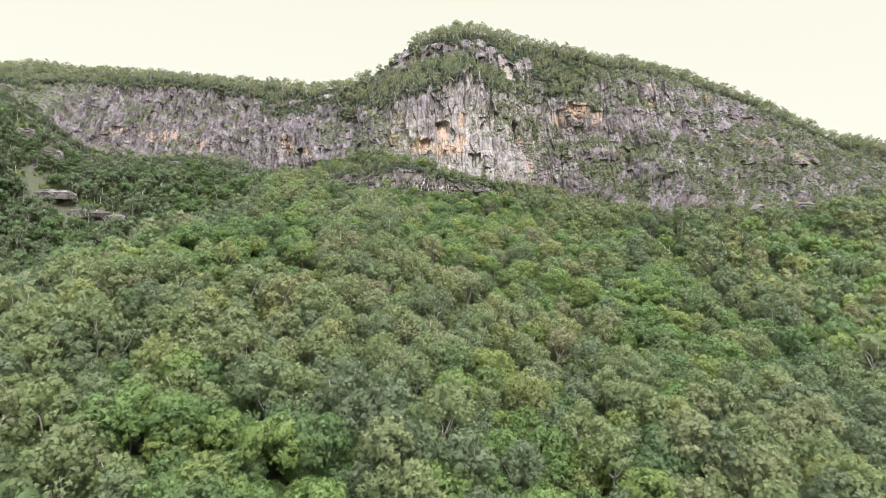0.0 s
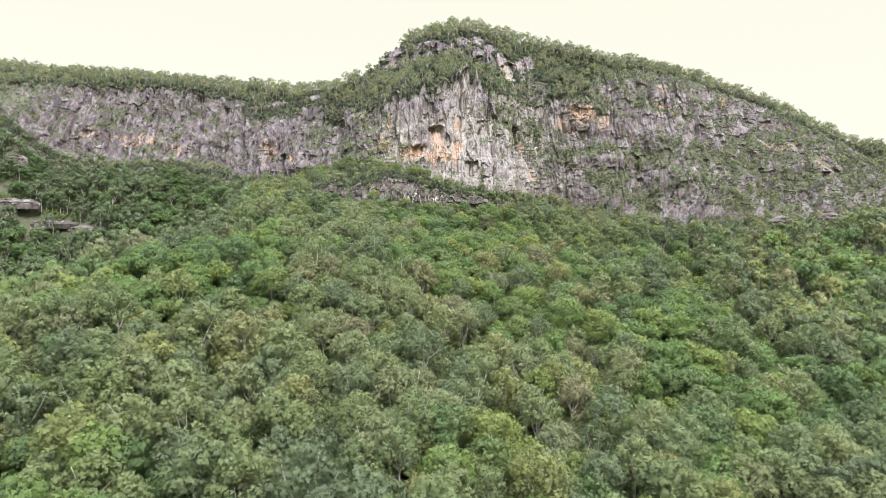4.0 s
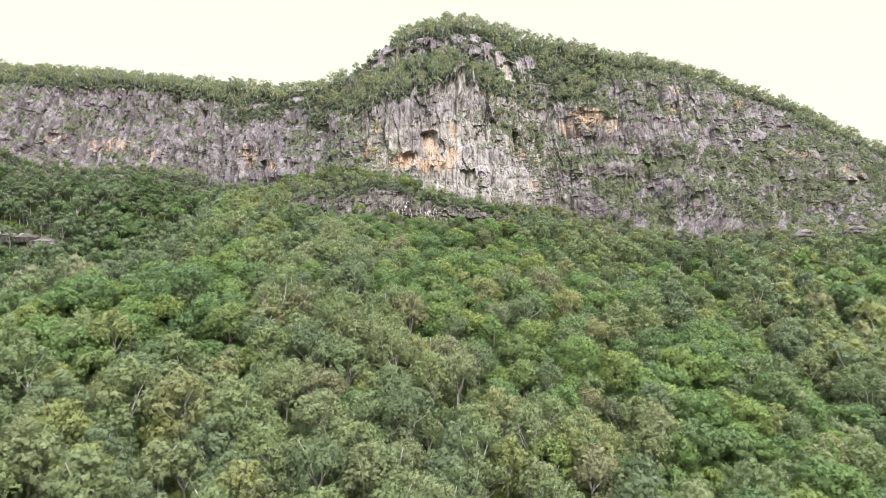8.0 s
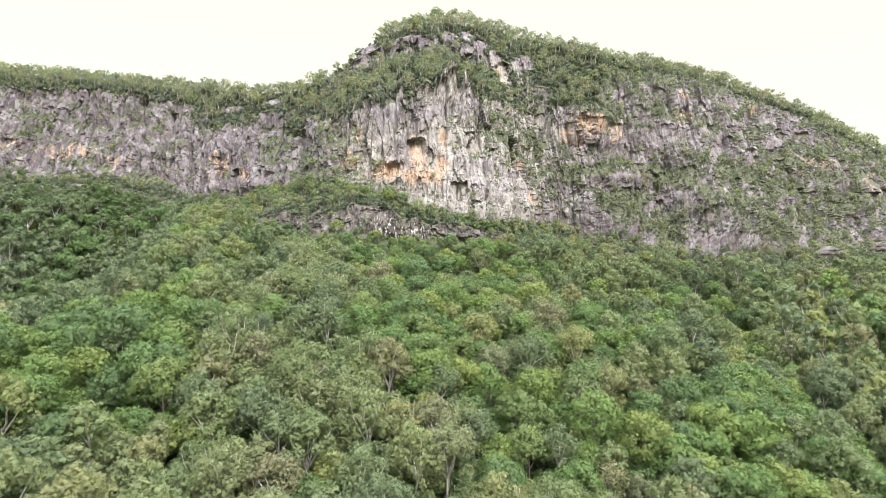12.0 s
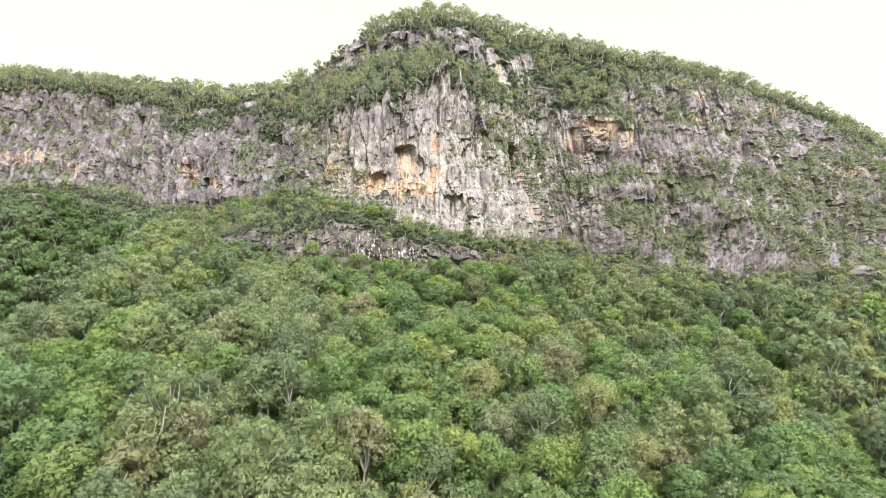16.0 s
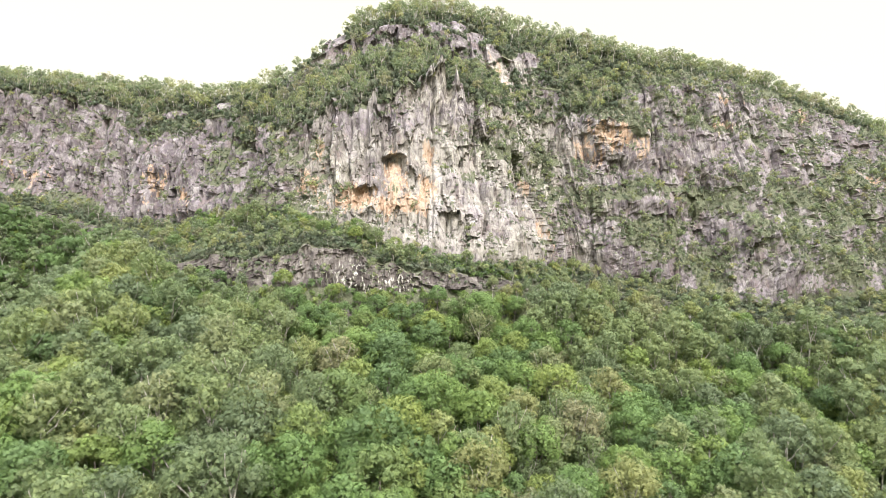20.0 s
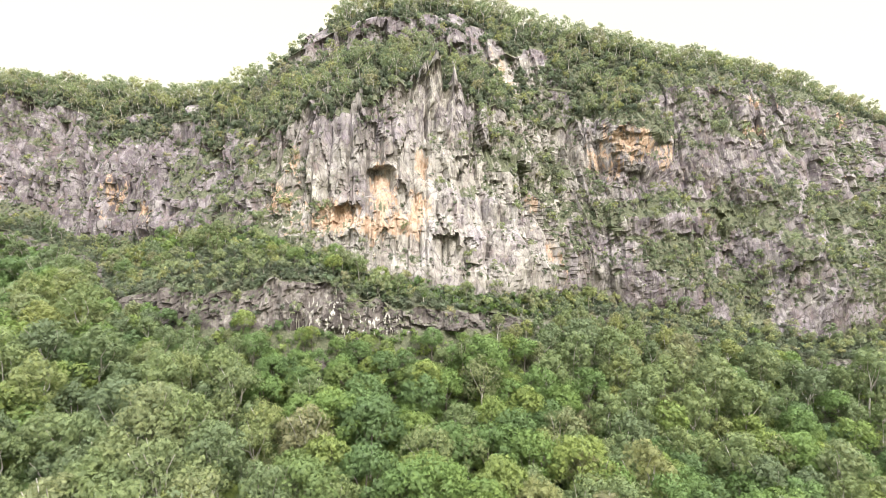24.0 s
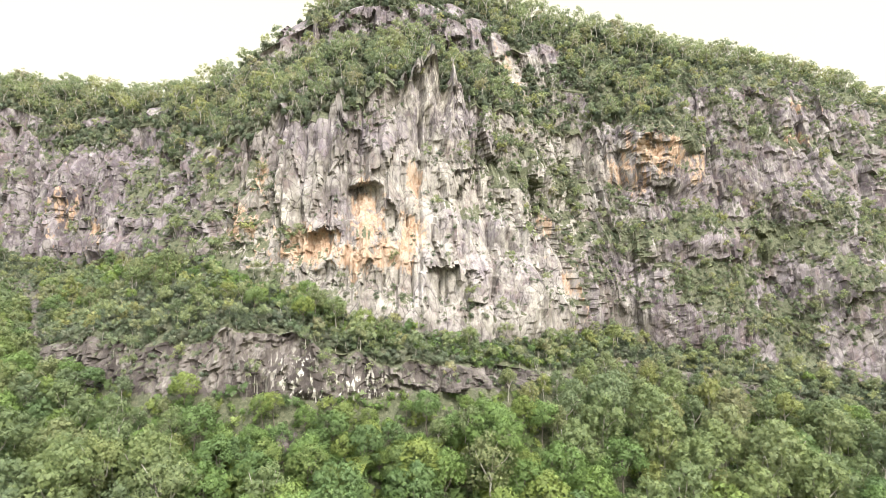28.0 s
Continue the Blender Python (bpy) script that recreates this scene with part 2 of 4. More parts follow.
GUM = [(0.0, (0.126, 0.160, 0.084)), (0.22, (0.154, 0.194, 0.088)), (0.45, (0.178, 0.216, 0.090)), (0.62, (0.194, 0.212, 0.104)), (0.74, (0.170, 0.206, 0.096)), (0.87, (0.220, 0.240, 0.082)), (0.95, (0.206, 0.200, 0.110)), (1.0, (0.150, 0.188, 0.098))]
LUSH = [(0.0, (0.107, 0.160, 0.066)), (0.3, (0.128, 0.195, 0.064)), (0.55, (0.150, 0.216, 0.064)), (0.8, (0.198, 0.237, 0.068)), (1.0, (0.128, 0.181, 0.072))]
SCRUB = [(0.0, (0.108, 0.134, 0.092)), (0.4, (0.140, 0.166, 0.106)), (0.7, (0.176, 0.176, 0.132)), (1.0, (0.122, 0.168, 0.090))]
M_MOUNTAIN = mountain_material()
M_GUM, M_GUM_FAR = leaf_material("eucalyptus_leaves", GUM, True), leaf_material("eucalyptus_leaves_far", GUM, False)
# gum hues lightened for the heights, distance haze put into the colour
M_RIDGE = leaf_material("ridge_leaves", [(p, (1.22 * c[0], 1.16 * c[1], 1.30 * c[2])) for p, c in GUM], False, 0.5)
M_LUSH, M_LUSH_FAR = leaf_material("rainforest_leaves", LUSH, True), leaf_material("rainforest_leaves_far", LUSH, False)
M_SCRUB_FAR = leaf_material("scrub_leaves_far", SCRUB, False)
M_BARK = bark_material("pale_gum_bark", (0.20, 0.175, 0.145), (0.46, 0.425, 0.375))
M_DARK_BARK = bark_material("brown_bark", (0.06, 0.05, 0.04), (0.17, 0.14, 0.11))
M_DEAD = bark_material("bleached_dead_wood", (0.20, 0.18, 0.155), (0.44, 0.41, 0.37))

# ---------------- the mountain: plan lines from valley to crest, along x ----------------
PLAN_X = [-480, -360, -328, -304, -280, -240, -200, -168, -144, -120, -96, -72, -40, -24, -8, 8, 24, 40, 56, 72, 92, 112, 144, 168, 200, 232, 264, 320, 480]
CREST_Y = [533.4, 541.5, 541.3, 541.2, 541.2, 539.5, 536.9, 524.7, 512.6, 498, 484.1, 468.1, 444.3, 444.9, 450.2, 455.2, 460, 461.5, 461.4, 461.2, 461.1, 460.9, 460.7, 460.5, 460.2, 464.7, 471.5, 482.8, 530.3]
CREST_Z = [265.5, 266.8, 261.8, 259.9, 260.4, 256.5, 251.7, 246.6, 243, 237.9, 230.4, 228.5, 234.2, 253.4, 266, 271.4, 272, 269.6, 265.6, 261.6, 257.6, 252.8, 246.4, 240, 232.8, 223, 212.4, 192.8, 177.5]
KNOB_TOP_Y = [517, 525, 528.2, 530.6, 533, 531.6, 530.3, 514.9, 503.3, 490.8, 476.4, 458.4, 428.3, 429.5, 432.1, 433.8, 436.9, 436.7, 436.4, 439.5, 443.5, 446.8, 451.6, 451.8, 452, 457.6, 463.2, 477, 524.7]
KNOB_TOP_Z = [254, 255.4, 254.3, 253.5, 252.7, 249.5, 246.4, 236.8, 229.7, 227.7, 226.2, 225.7, 235.5, 247.5, 253.8, 256.9, 252.8, 246.4, 237.6, 236.9, 236, 237, 239.5, 233.7, 225.9, 214.9, 203.9, 186.6, 176.1]
KNOB_FOOT_Y = [508.7, 516.9, 521.6, 525.2, 528.8, 527.5, 526.3, 510.3, 498.3, 485.8, 470.9, 451.7, 422.3, 423.4, 426.9, 427.7, 430.9, 429.9, 429.6, 432.1, 435.3, 439.3, 446, 446.8, 447.9, 453.5, 459.1, 474.5, 522.3]
KNOB_FOOT_Z = [246.3, 250, 249.6, 249.2, 248.8, 246.5, 244.1, 232.8, 224.3, 221.3, 219, 217.9, 225.3, 232.5, 241.2, 242.7, 240.2, 234.7, 226.7, 225.9, 225, 229, 237.3, 231.4, 223.6, 212.6, 201.6, 183.5, 175.4]
CLIFF_TOP_Y = [492.3, 500.6, 508.6, 514.6, 520.7, 520.6, 520.6, 509.6, 493.2, 473.1, 470.5, 439.3, 399.1, 392.1, 389.1, 397.4, 405.5, 405.1, 417.8, 429.9, 419.5, 432.6, 437.9, 436.2, 440.6, 447.5, 451, 470.4, 514.2]
CLIFF_TOP_Z = [234.9, 242.6, 243.3, 243.8, 244.3, 243.1, 241.9, 227.1, 213.2, 212.3, 206.8, 205.5, 202.1, 207.2, 212.1, 220.6, 225.1, 213.1, 211.1, 212.3, 213.4, 221.8, 236.8, 232.8, 220.7, 212.4, 198.7, 179.6, 174.1]
CLIFF_FOOT_Y = [484.2, 488.2, 478, 481.3, 486.4, 488.3, 490.4, 483.7, 472.2, 453.8, 443.3, 413.9, 376.3, 371.3, 366.3, 366.6, 366.8, 370.8, 387.5, 404.4, 397.7, 400.8, 392.5, 395.4, 399.1, 406, 412.8, 441.3, 497.7]
CLIFF_FOOT_Z = [231.2, 231, 215.4, 193.6, 179.9, 178.2, 178.9, 172, 164.3, 163.4, 162.2, 166.4, 167.7, 162.3, 156.8, 152.8, 148.8, 147.1, 145.7, 145.9, 139.7, 137.2, 128.7, 130.7, 133.3, 134.6, 136, 148.6, 158.7]
LEDGE_TOP_Y = [474.4, 478.4, 468.3, 471.5, 476.6, 478.6, 480.6, 473.9, 462.5, 444, 401.2, 369.2, 352.6, 352.6, 354.1, 356.4, 357.9, 364.2, 378.5, 394.6, 388, 391.1, 382.8, 385.6, 389.3, 396.2, 403, 431.5, 487.9]
LEDGE_TOP_Z = [226.7, 226.6, 210.9, 189.2, 175.4, 173.7, 174.5, 167.5, 159.9, 158.9, 147.6, 148.7, 154.9, 154.1, 150.9, 148.4, 145.1, 142.5, 140.4, 141.4, 135.3, 132.8, 124.2, 126.2, 128.8, 130.2, 131.5, 144.2, 154.2]
LEDGE_FOOT_Y = [467.9, 471.9, 461.8, 465, 470.1, 472.1, 474.1, 467.4, 456, 437.5, 397.1, 365, 345, 345, 349, 352.1, 354.6, 360.1, 374.5, 388.1, 381.5, 384.6, 376.3, 379.1, 382.8, 389.7, 396.5, 425, 481.4]
LEDGE_FOOT_Z = [223.7, 223.6, 207.9, 186.2, 172.4, 170.8, 171.5, 164.5, 156.9, 156, 143.8, 141.7, 144, 143.2, 141.4, 140.5, 141.2, 140.2, 138.1, 138.5, 132.3, 129.8, 121.3, 123.2, 125.8, 127.2, 128.6, 141.2, 151.2]
SLOPE_304 = [69.4, 69.4, 69.4, 69.4, 69.4, 69.4, 69.4, 73.1, 80, 98, 113, 119.4, 117.4, 114.6, 111.8, 108.2, 104.6, 103, 101.4, 99.8, 97.8, 92.9, 83.8, 82.4, 80.6, 83, 85.4, 93.4, 109.4]
SLOPE_248 = [63.4, 63.4, 63.4, 63.4, 63.4, 67.4, 71.4, 82, 92, 105, 109, 102.8, 101, 97.8, 94.6, 91, 87.4, 84.2, 81, 80, 78.8, 74.8, 67.4, 67, 66.6, 69, 71.4, 79.4, 87.4]
SLOPE_192 = [49.3, 49.3, 49.3, 49.3, 49.3, 53.3, 57.3, 72, 83, 91, 92, 81.3, 76.5, 74.9, 73.3, 69.7, 66.1, 63.3, 60.5, 59.3, 57.7, 57.3, 57.3, 56.6, 55.7, 56.5, 57.3, 61.3, 65.3]
SLOPE_136 = [39.3, 39.3, 39.3, 39.3, 39.3, 43.3, 47.3, 56.4, 63.3, 68.1, 70.3, 67.3, 63.3, 62.1, 60.9, 58.5, 56.1, 53.7, 51.3, 49.7, 47.7, 47.3, 47.3, 47.3, 47.3, 47.3, 47.3, 51.3, 51.3]
SLOPE_64 = [29.8, 29.8, 29.8, 29.8, 29.8, 31.8, 33.8, 38.4, 41.8, 44.2, 45.8, 45.8, 44.2, 43.8, 43.4, 41.4, 39.4, 37.8, 36.2, 35.3, 34.1, 33.8, 33.8, 33.8, 33.8, 33.8, 33.8, 33.8, 33.8]


def columns():
    """x of the columns: close together on the middle buttress, wide apart to the sides."""
    fine = np.concatenate([np.arange(-130, -62, 0.8), np.arange(-62, 62, 0.5), np.arange(62, 170, 0.75)])
    left, right = np.concatenate([np.arange(-420, -310, 1.6), np.arange(-310, -130, 1.1)]), np.arange(170, 420, 1.6)
    far = np.array([470, 560, 700, 950, 1400, 2200])
    return np.concatenate([-far[::-1], left, fine, right, far])


COL = columns()


EAST = np.clip((COL - 100) / 14, 0, 1) * np.clip((360 - COL) / 40, 0, 1)


def along(values, soft=9.0):
    """A plan line at every column, rounded off between its corners."""
    xs = np.arange(-620, 621, 2.0)
    raw = np.interp(xs, PLAN_X, values)
    reach = int(3 * soft / 2)
    kernel = np.exp(-0.5 * (np.arange(-reach, reach + 1) * 2 / soft) ** 2)
    smooth = np.convolve(np.pad(raw, reach, mode="edge"), kernel / kernel.sum(), mode="valid")
    return np.interp(COL, xs, smooth)


def section(ya, za, yb, zb, n, rock, bow=0.0):
    """n rows from line a up to line b. rock: how far it is bare cliff; bow: how far it lies below the straight line."""
    f = (np.arange(n) / n)[:, None]
    y, z = ya + (yb - ya) * f, za + (zb - za) * f - bow * 4 * f * (1 - f)
    edge = np.minimum(1, np.minimum(f * 7, 0.4 + (1 - f) * 7)) if rock else 0 * f
    return y, z, np.broadcast_to(rock * edge, y.shape), np.broadcast_to(f, y.shape)


def blocks(u, z, wide, high, amount, crack, seed):
    """Jointed columns: every pillar stands out or back by its own amount, broken at its own heights, with clefts between."""
    w = u / wide + 0.5 * (fbm(u / (wide * 3), z / (high * 1.2), 0, 2, seed + 7) - 0.5)
    k = np.floor(w).astype(np.int64)
    h = z / high + 3 * lattice(k, k * 0 + 1, k * 0, seed)
    j = np.floor(h).astype(np.int64)
    out = lattice(k, j, k * 0, seed + 1) - 0.5
    nxt = lattice(k, j + 1, k * 0, seed + 1) - 0.5
    step = ease(0.72, 1.0, h - j) if seed % 2 else ease(0.5, 1.0, h - j)
    out = out + (nxt - out) * step
    f = w - k
    cleft = 1 - ease(0.0, 0.12, np.minimum(f, 1 - f))
    lean = lattice(k, j, k * 0, seed + 4) - 0.5
    nose = 1 - np.abs(2 * f - 0.6 - 0.8 * lattice(k, k * 0, k * 0, seed + 5))
    return amount * (out + 0.9 * lean * (f - 0.5) + 0.3 * (nose - 0.5)) - crack * cleft * (0.3 + 1.4 * lattice(k, j, k * 0 + 3, seed + 6))


def facets(u, z, wide, high, amount, seed):
    """Broken rock: staggered blocks, each with its own depth and tilt."""
    w = u / wide + 0.8 * (vnoise(u / wide * 0.7, z / high * 0.7, 0, seed + 5) - 0.5)
    h = z / high + 0.8 * (vnoise(u / wide * 0.7, z / high * 0.7, 9, seed + 6) - 0.5)
    k = np.floor(w).astype(np.int64)
    h = h + 3 * lattice(k, k * 0 + 2, k * 0, seed)
    j = np.floor(h).astype(np.int64)
    o, tu, tz = (lattice(k, j, k * 0, seed + q) - 0.5 for q in (1, 2, 3))
    return amount * (o + 1.0 * tu * (w - k - 0.5) * 2 + 0.4 * (tz + 0.1) * (h - j - 0.5) * 2)


def shards(u, z, wide, high, amount, tilt, seed):
    """Angular rock: every cell of an uneven net is one plane with its own depth and tilt, broken off sharply at its joints."""
    w, h = u / wide, z / high
    k0, j0 = np.floor(w).astype(np.int64), np.floor(h).astype(np.int64)
    near = np.full(np.shape(w), 9.0)
    out = np.zeros(np.shape(w))
    for dk in (-1, 0, 1):
        for dj in (-1, 0, 1):
            k, j = k0 + dk, j0 + dj
            ew = w - (k + 0.1 + 0.8 * lattice(k, j, k * 0, seed))
            eh = h - (j + 0.1 + 0.8 * lattice(k, j, k * 0 + 1, seed))
            d = np.maximum(np.abs(ew) * 1.15, np.abs(eh)) + 0.35 * np.hypot(ew, eh)
            a, b, c = (lattice(k, j, k * 0 + q, seed) - 0.5 for q in (2, 3, 4))
            plane = a + tilt * (2 * b * ew + 1.4 * (c - 0.12) * eh)
            out = np.where(d < near, plane, out)
            near = np.minimum(near, d)
    return amount * out


def build_rows():
    lines = [(np.full(len(COL), y), along(z, 16)) for y, z in ((64.0, SLOPE_64), (136.0, SLOPE_136), (192.0, SLOPE_192), (248.0, SLOPE_248), (304.0, SLOPE_304))]
    lf, lt = (along(LEDGE_FOOT_Y), along(LEDGE_FOOT_Z)), (along(LEDGE_TOP_Y), along(LEDGE_TOP_Z))
    lt = (lt[0] + 4 * (fbm(COL / 15, 3, 0, 2, 211) - 0.5), lf[1] + (lt[1] - lf[1]) * (0.45 + 1.1 * fbm(COL / 11, 0, 0, 3, 209)))
    cf, ct = (along(CLIFF_FOOT_Y, 6), along(CLIFF_FOOT_Z, 6)), (along(CLIFF_TOP_Y, 6), along(CLIFF_TOP_Z, 6))
    jag = 5.0 * (blocks(COL, 0 * COL, 9, 50, 1.0, 0.2, 203) + blocks(COL, 0 * COL, 3.7, 50, 0.6, 0.2, 205))
    ct = (ct[0], ct[1] + jag - 5 * np.exp(-(((COL - 20) / 14.0) ** 2)))
    cf = (cf[0], cf[1] + 3.5 * (fbm(COL / 17, 0, 0, 3, 207) - 0.5))
    kf, kt = (along(KNOB_FOOT_Y), along(KNOB_FOOT_Z)), (along(KNOB_TOP_Y), along(KNOB_TOP_Z))
    cr = (along(CREST_Y, 7), along(CREST_Z, 7) - 2.6 + 11.0 * np.exp(-(((COL + 35) / 13) ** 2)) + 3.4 * np.exp(-(((COL + 86) / 16) ** 2)))
    # to the east the bare rock climbs nearly to the crest
    kf, kt, ct = (tuple(v + (c - v) * share * EAST for v, c in zip(line, cr)) for line, share in ((kf, 0.75), (kt, 0.85), (ct, 0.58)))
    one = np.ones(len(COL))
    parts = [section(-2500 * one, 12 * one, -300 * one, 18 * one, 6, 0), section(-300 * one, 18 * one, *lines[0], 14, 0)]
    for a, b in zip(lines, lines[1:]):
        parts.append(section(*a, *b, 18, 0))
    # deep valley behind the spur to the west
    hollow = np.interp(COL, [-420, -330, -300, -160, -128, -105, -72, -50, 80, 140], [6, 12, 34, 36, 16, 0, 0, 9, 9, 3])
    parts.append(section(*lines[-1], *lf, 40, 0, hollow))
    parts.append(section(*lf, *lt, 24, 0.9))
    parts.append(section(*lt, *cf, 14, 0, 0.8))
    parts.append(section(*cf, *ct, 126, 1.0))
    parts.append(section(*ct, *kf, 26, 0.25))
    parts.append(section(*kf, *kt, 20, 0.9))
    parts.append(section(*kt, *cr, 18, 0))
    back = (cr[0] + 40, cr[1] - 18)
    parts.append(section(*cr, *back, 6, 0, -4))
    parts.append(section(*back, back[0] + 260, back[1] - 120, 6, 0))
    parts.append(section(back[0] + 260, back[1] - 120, 2600 * one, 10 * one, 8, 0))
    mark = np.cumsum([p[0].shape[0] for p in parts])
    return [np.concatenate([p[k] for p in parts]) for k in range(4)], mark


(ROW_Y, ROW_Z, ROCK, UP), MARK = build_rows()
# bare slabs on the upper slopes: x, z, spread across, spread up
BARE = [(-36, 250, 13, 10), (-46, 242, 9, 7), (-3, 253, 12, 3), (18, 256, 6, 5), (28, 258, 5, 6), (37, 252, 6, 6), (43, 243, 5, 7), (48, 233, 4, 6), (55, 238, 5, 5), (61, 242, 8, 6),
        (119, 228, 16, 10), (128, 220, 15, 9), (130, 212, 10, 7), (149, 227, 8, 11), (162, 223, 12, 10), (149, 211, 6, 6), (176, 221, 10, 5), (-92, 225, 9, 3.5), (-122, 224, 10, 3)]


def patches(x, z, spots):
    most = np.zeros(np.shape(x))
    for px, pz, sx, sz in spots:
        most = np.maximum(most, np.exp(-(((x - px) / sx) ** 2 + ((z - pz) / sz) ** 2)))
    return most


# bare rock below the summit only
ROCK = ROCK.copy()
ROCK[MARK[10]:MARK[11]] *= ease(-62, -38, COL) * (1 - ease(58, 84, COL))
ROW_X = np.broadcast_to(COL, ROW_Y.shape)
STRIPPED = ease(0.3, 0.7, patches(ROW_X, ROW_Z, BARE) + 0.5 * (fbm(ROW_X / 6, ROW_Z / 6, 0, 3, 57) - 0.5))
STRIPPED[: MARK[9]] = 0
STRIPPED[MARK[13]:] = 0
ROCK = np.maximum(ROCK, 0.85 * STRIPPED)
CLIFF_ROWS = slice(MARK[8], MARK[9])

# recesses: x, z of the roof, half width, height, depth (m)
ALCOVES = [
    (0.6, 190.3, 5.0, 17, 6.0), (-9, 176, 5, 6, 1.5), (5, 172.5, 4.5, 6, 1.6), (-18, 171, 5, 5, 1.5), (12, 181, 3.5, 6, 1.2), (-27, 186, 3, 8, 1.3),
    (96, 207, 8, 12, 3.6), (107, 205, 6, 9, 3.0), (84, 204, 6, 10, 2.4), (134, 176.5, 5, 5, 3.0), (-124, 186, 5, 12, 2.2), (-274, 207, 8, 8, 2.5),
    (-118, 208, 5, 12, 2.0), (262, 176, 9, 12, 2.4), (24, 186, 4, 7, 1.6), (122, 182, 6, 4, 2.2), (40, 232, 4, 10, 1.8), (150, 214, 8, 8, 2.0),
]
# ochre faces: x, z, spread across, spread up
OCHRE = [
    (0.6, 180, 5, 11), (-2, 170, 6, 6), (-16, 173, 12, 6), (6, 171, 9, 6), (-34, 178, 8, 8), (-30, 190, 4, 7), (14, 190, 2.5, 9), (12, 176, 4, 8), (94, 203, 12, 11), (108, 200, 8, 9), (84, 196, 9, 9), (134, 173, 6, 4), (-122, 184, 8, 12), (-100, 176, 8, 8),
    (-274, 203, 14, 7), (-235, 198, 26, 8), (-206, 190, 16, 8), (262, 174, 20, 9), (44, 232, 8, 9), (48, 224, 5, 8), (230, 184, 14, 6), (150, 210, 14, 5), (156, 224, 8, 8), (200, 218, 5, 9), (52, 176, 4, 8), (58, 160, 5, 10),
]


# pale pinnacles at the head of the buttress
SPIRE = np.interp(COL, [8, 10, 12, 13.5, 18.2, 19.6, 20.6], [0, 4, 3, 7, 16, 13, 0]) + np.interp(COL, [21.5, 24.5, 27, 28.6], [0, 9, 6, 0]) + np.interp(COL, [-30, -27, -24.5, -23], [0, 6, 4, 0]) + np.interp(COL, [-13, -10, -8, -6.5], [0, 3, 4, 0])
SPIRE = SPIRE * (0.75 + 0.5 * lattice(np.floor(COL / 1.1).astype(np.int64), 0, 0, 204))


# noses and hollows of the faces: x, z, spread across, spread up, how far out
SWELLS = [(156, 165, 13, 30, 6), (97, 207, 15, 9, 5), (128, 165, 9, 24, -5), (108, 187, 20, 5, -3.5), (122, 227, 15, 10, 4), (150, 222, 6, 14, 4), (163, 224, 5, 11, 4), (-121, 198, 9, 16, 5), (-104, 190, 5, 14, 3), (-112, 186, 3, 20, -4), (232, 180, 22, 14, 4), (108, 174, 26, 4, 3)]


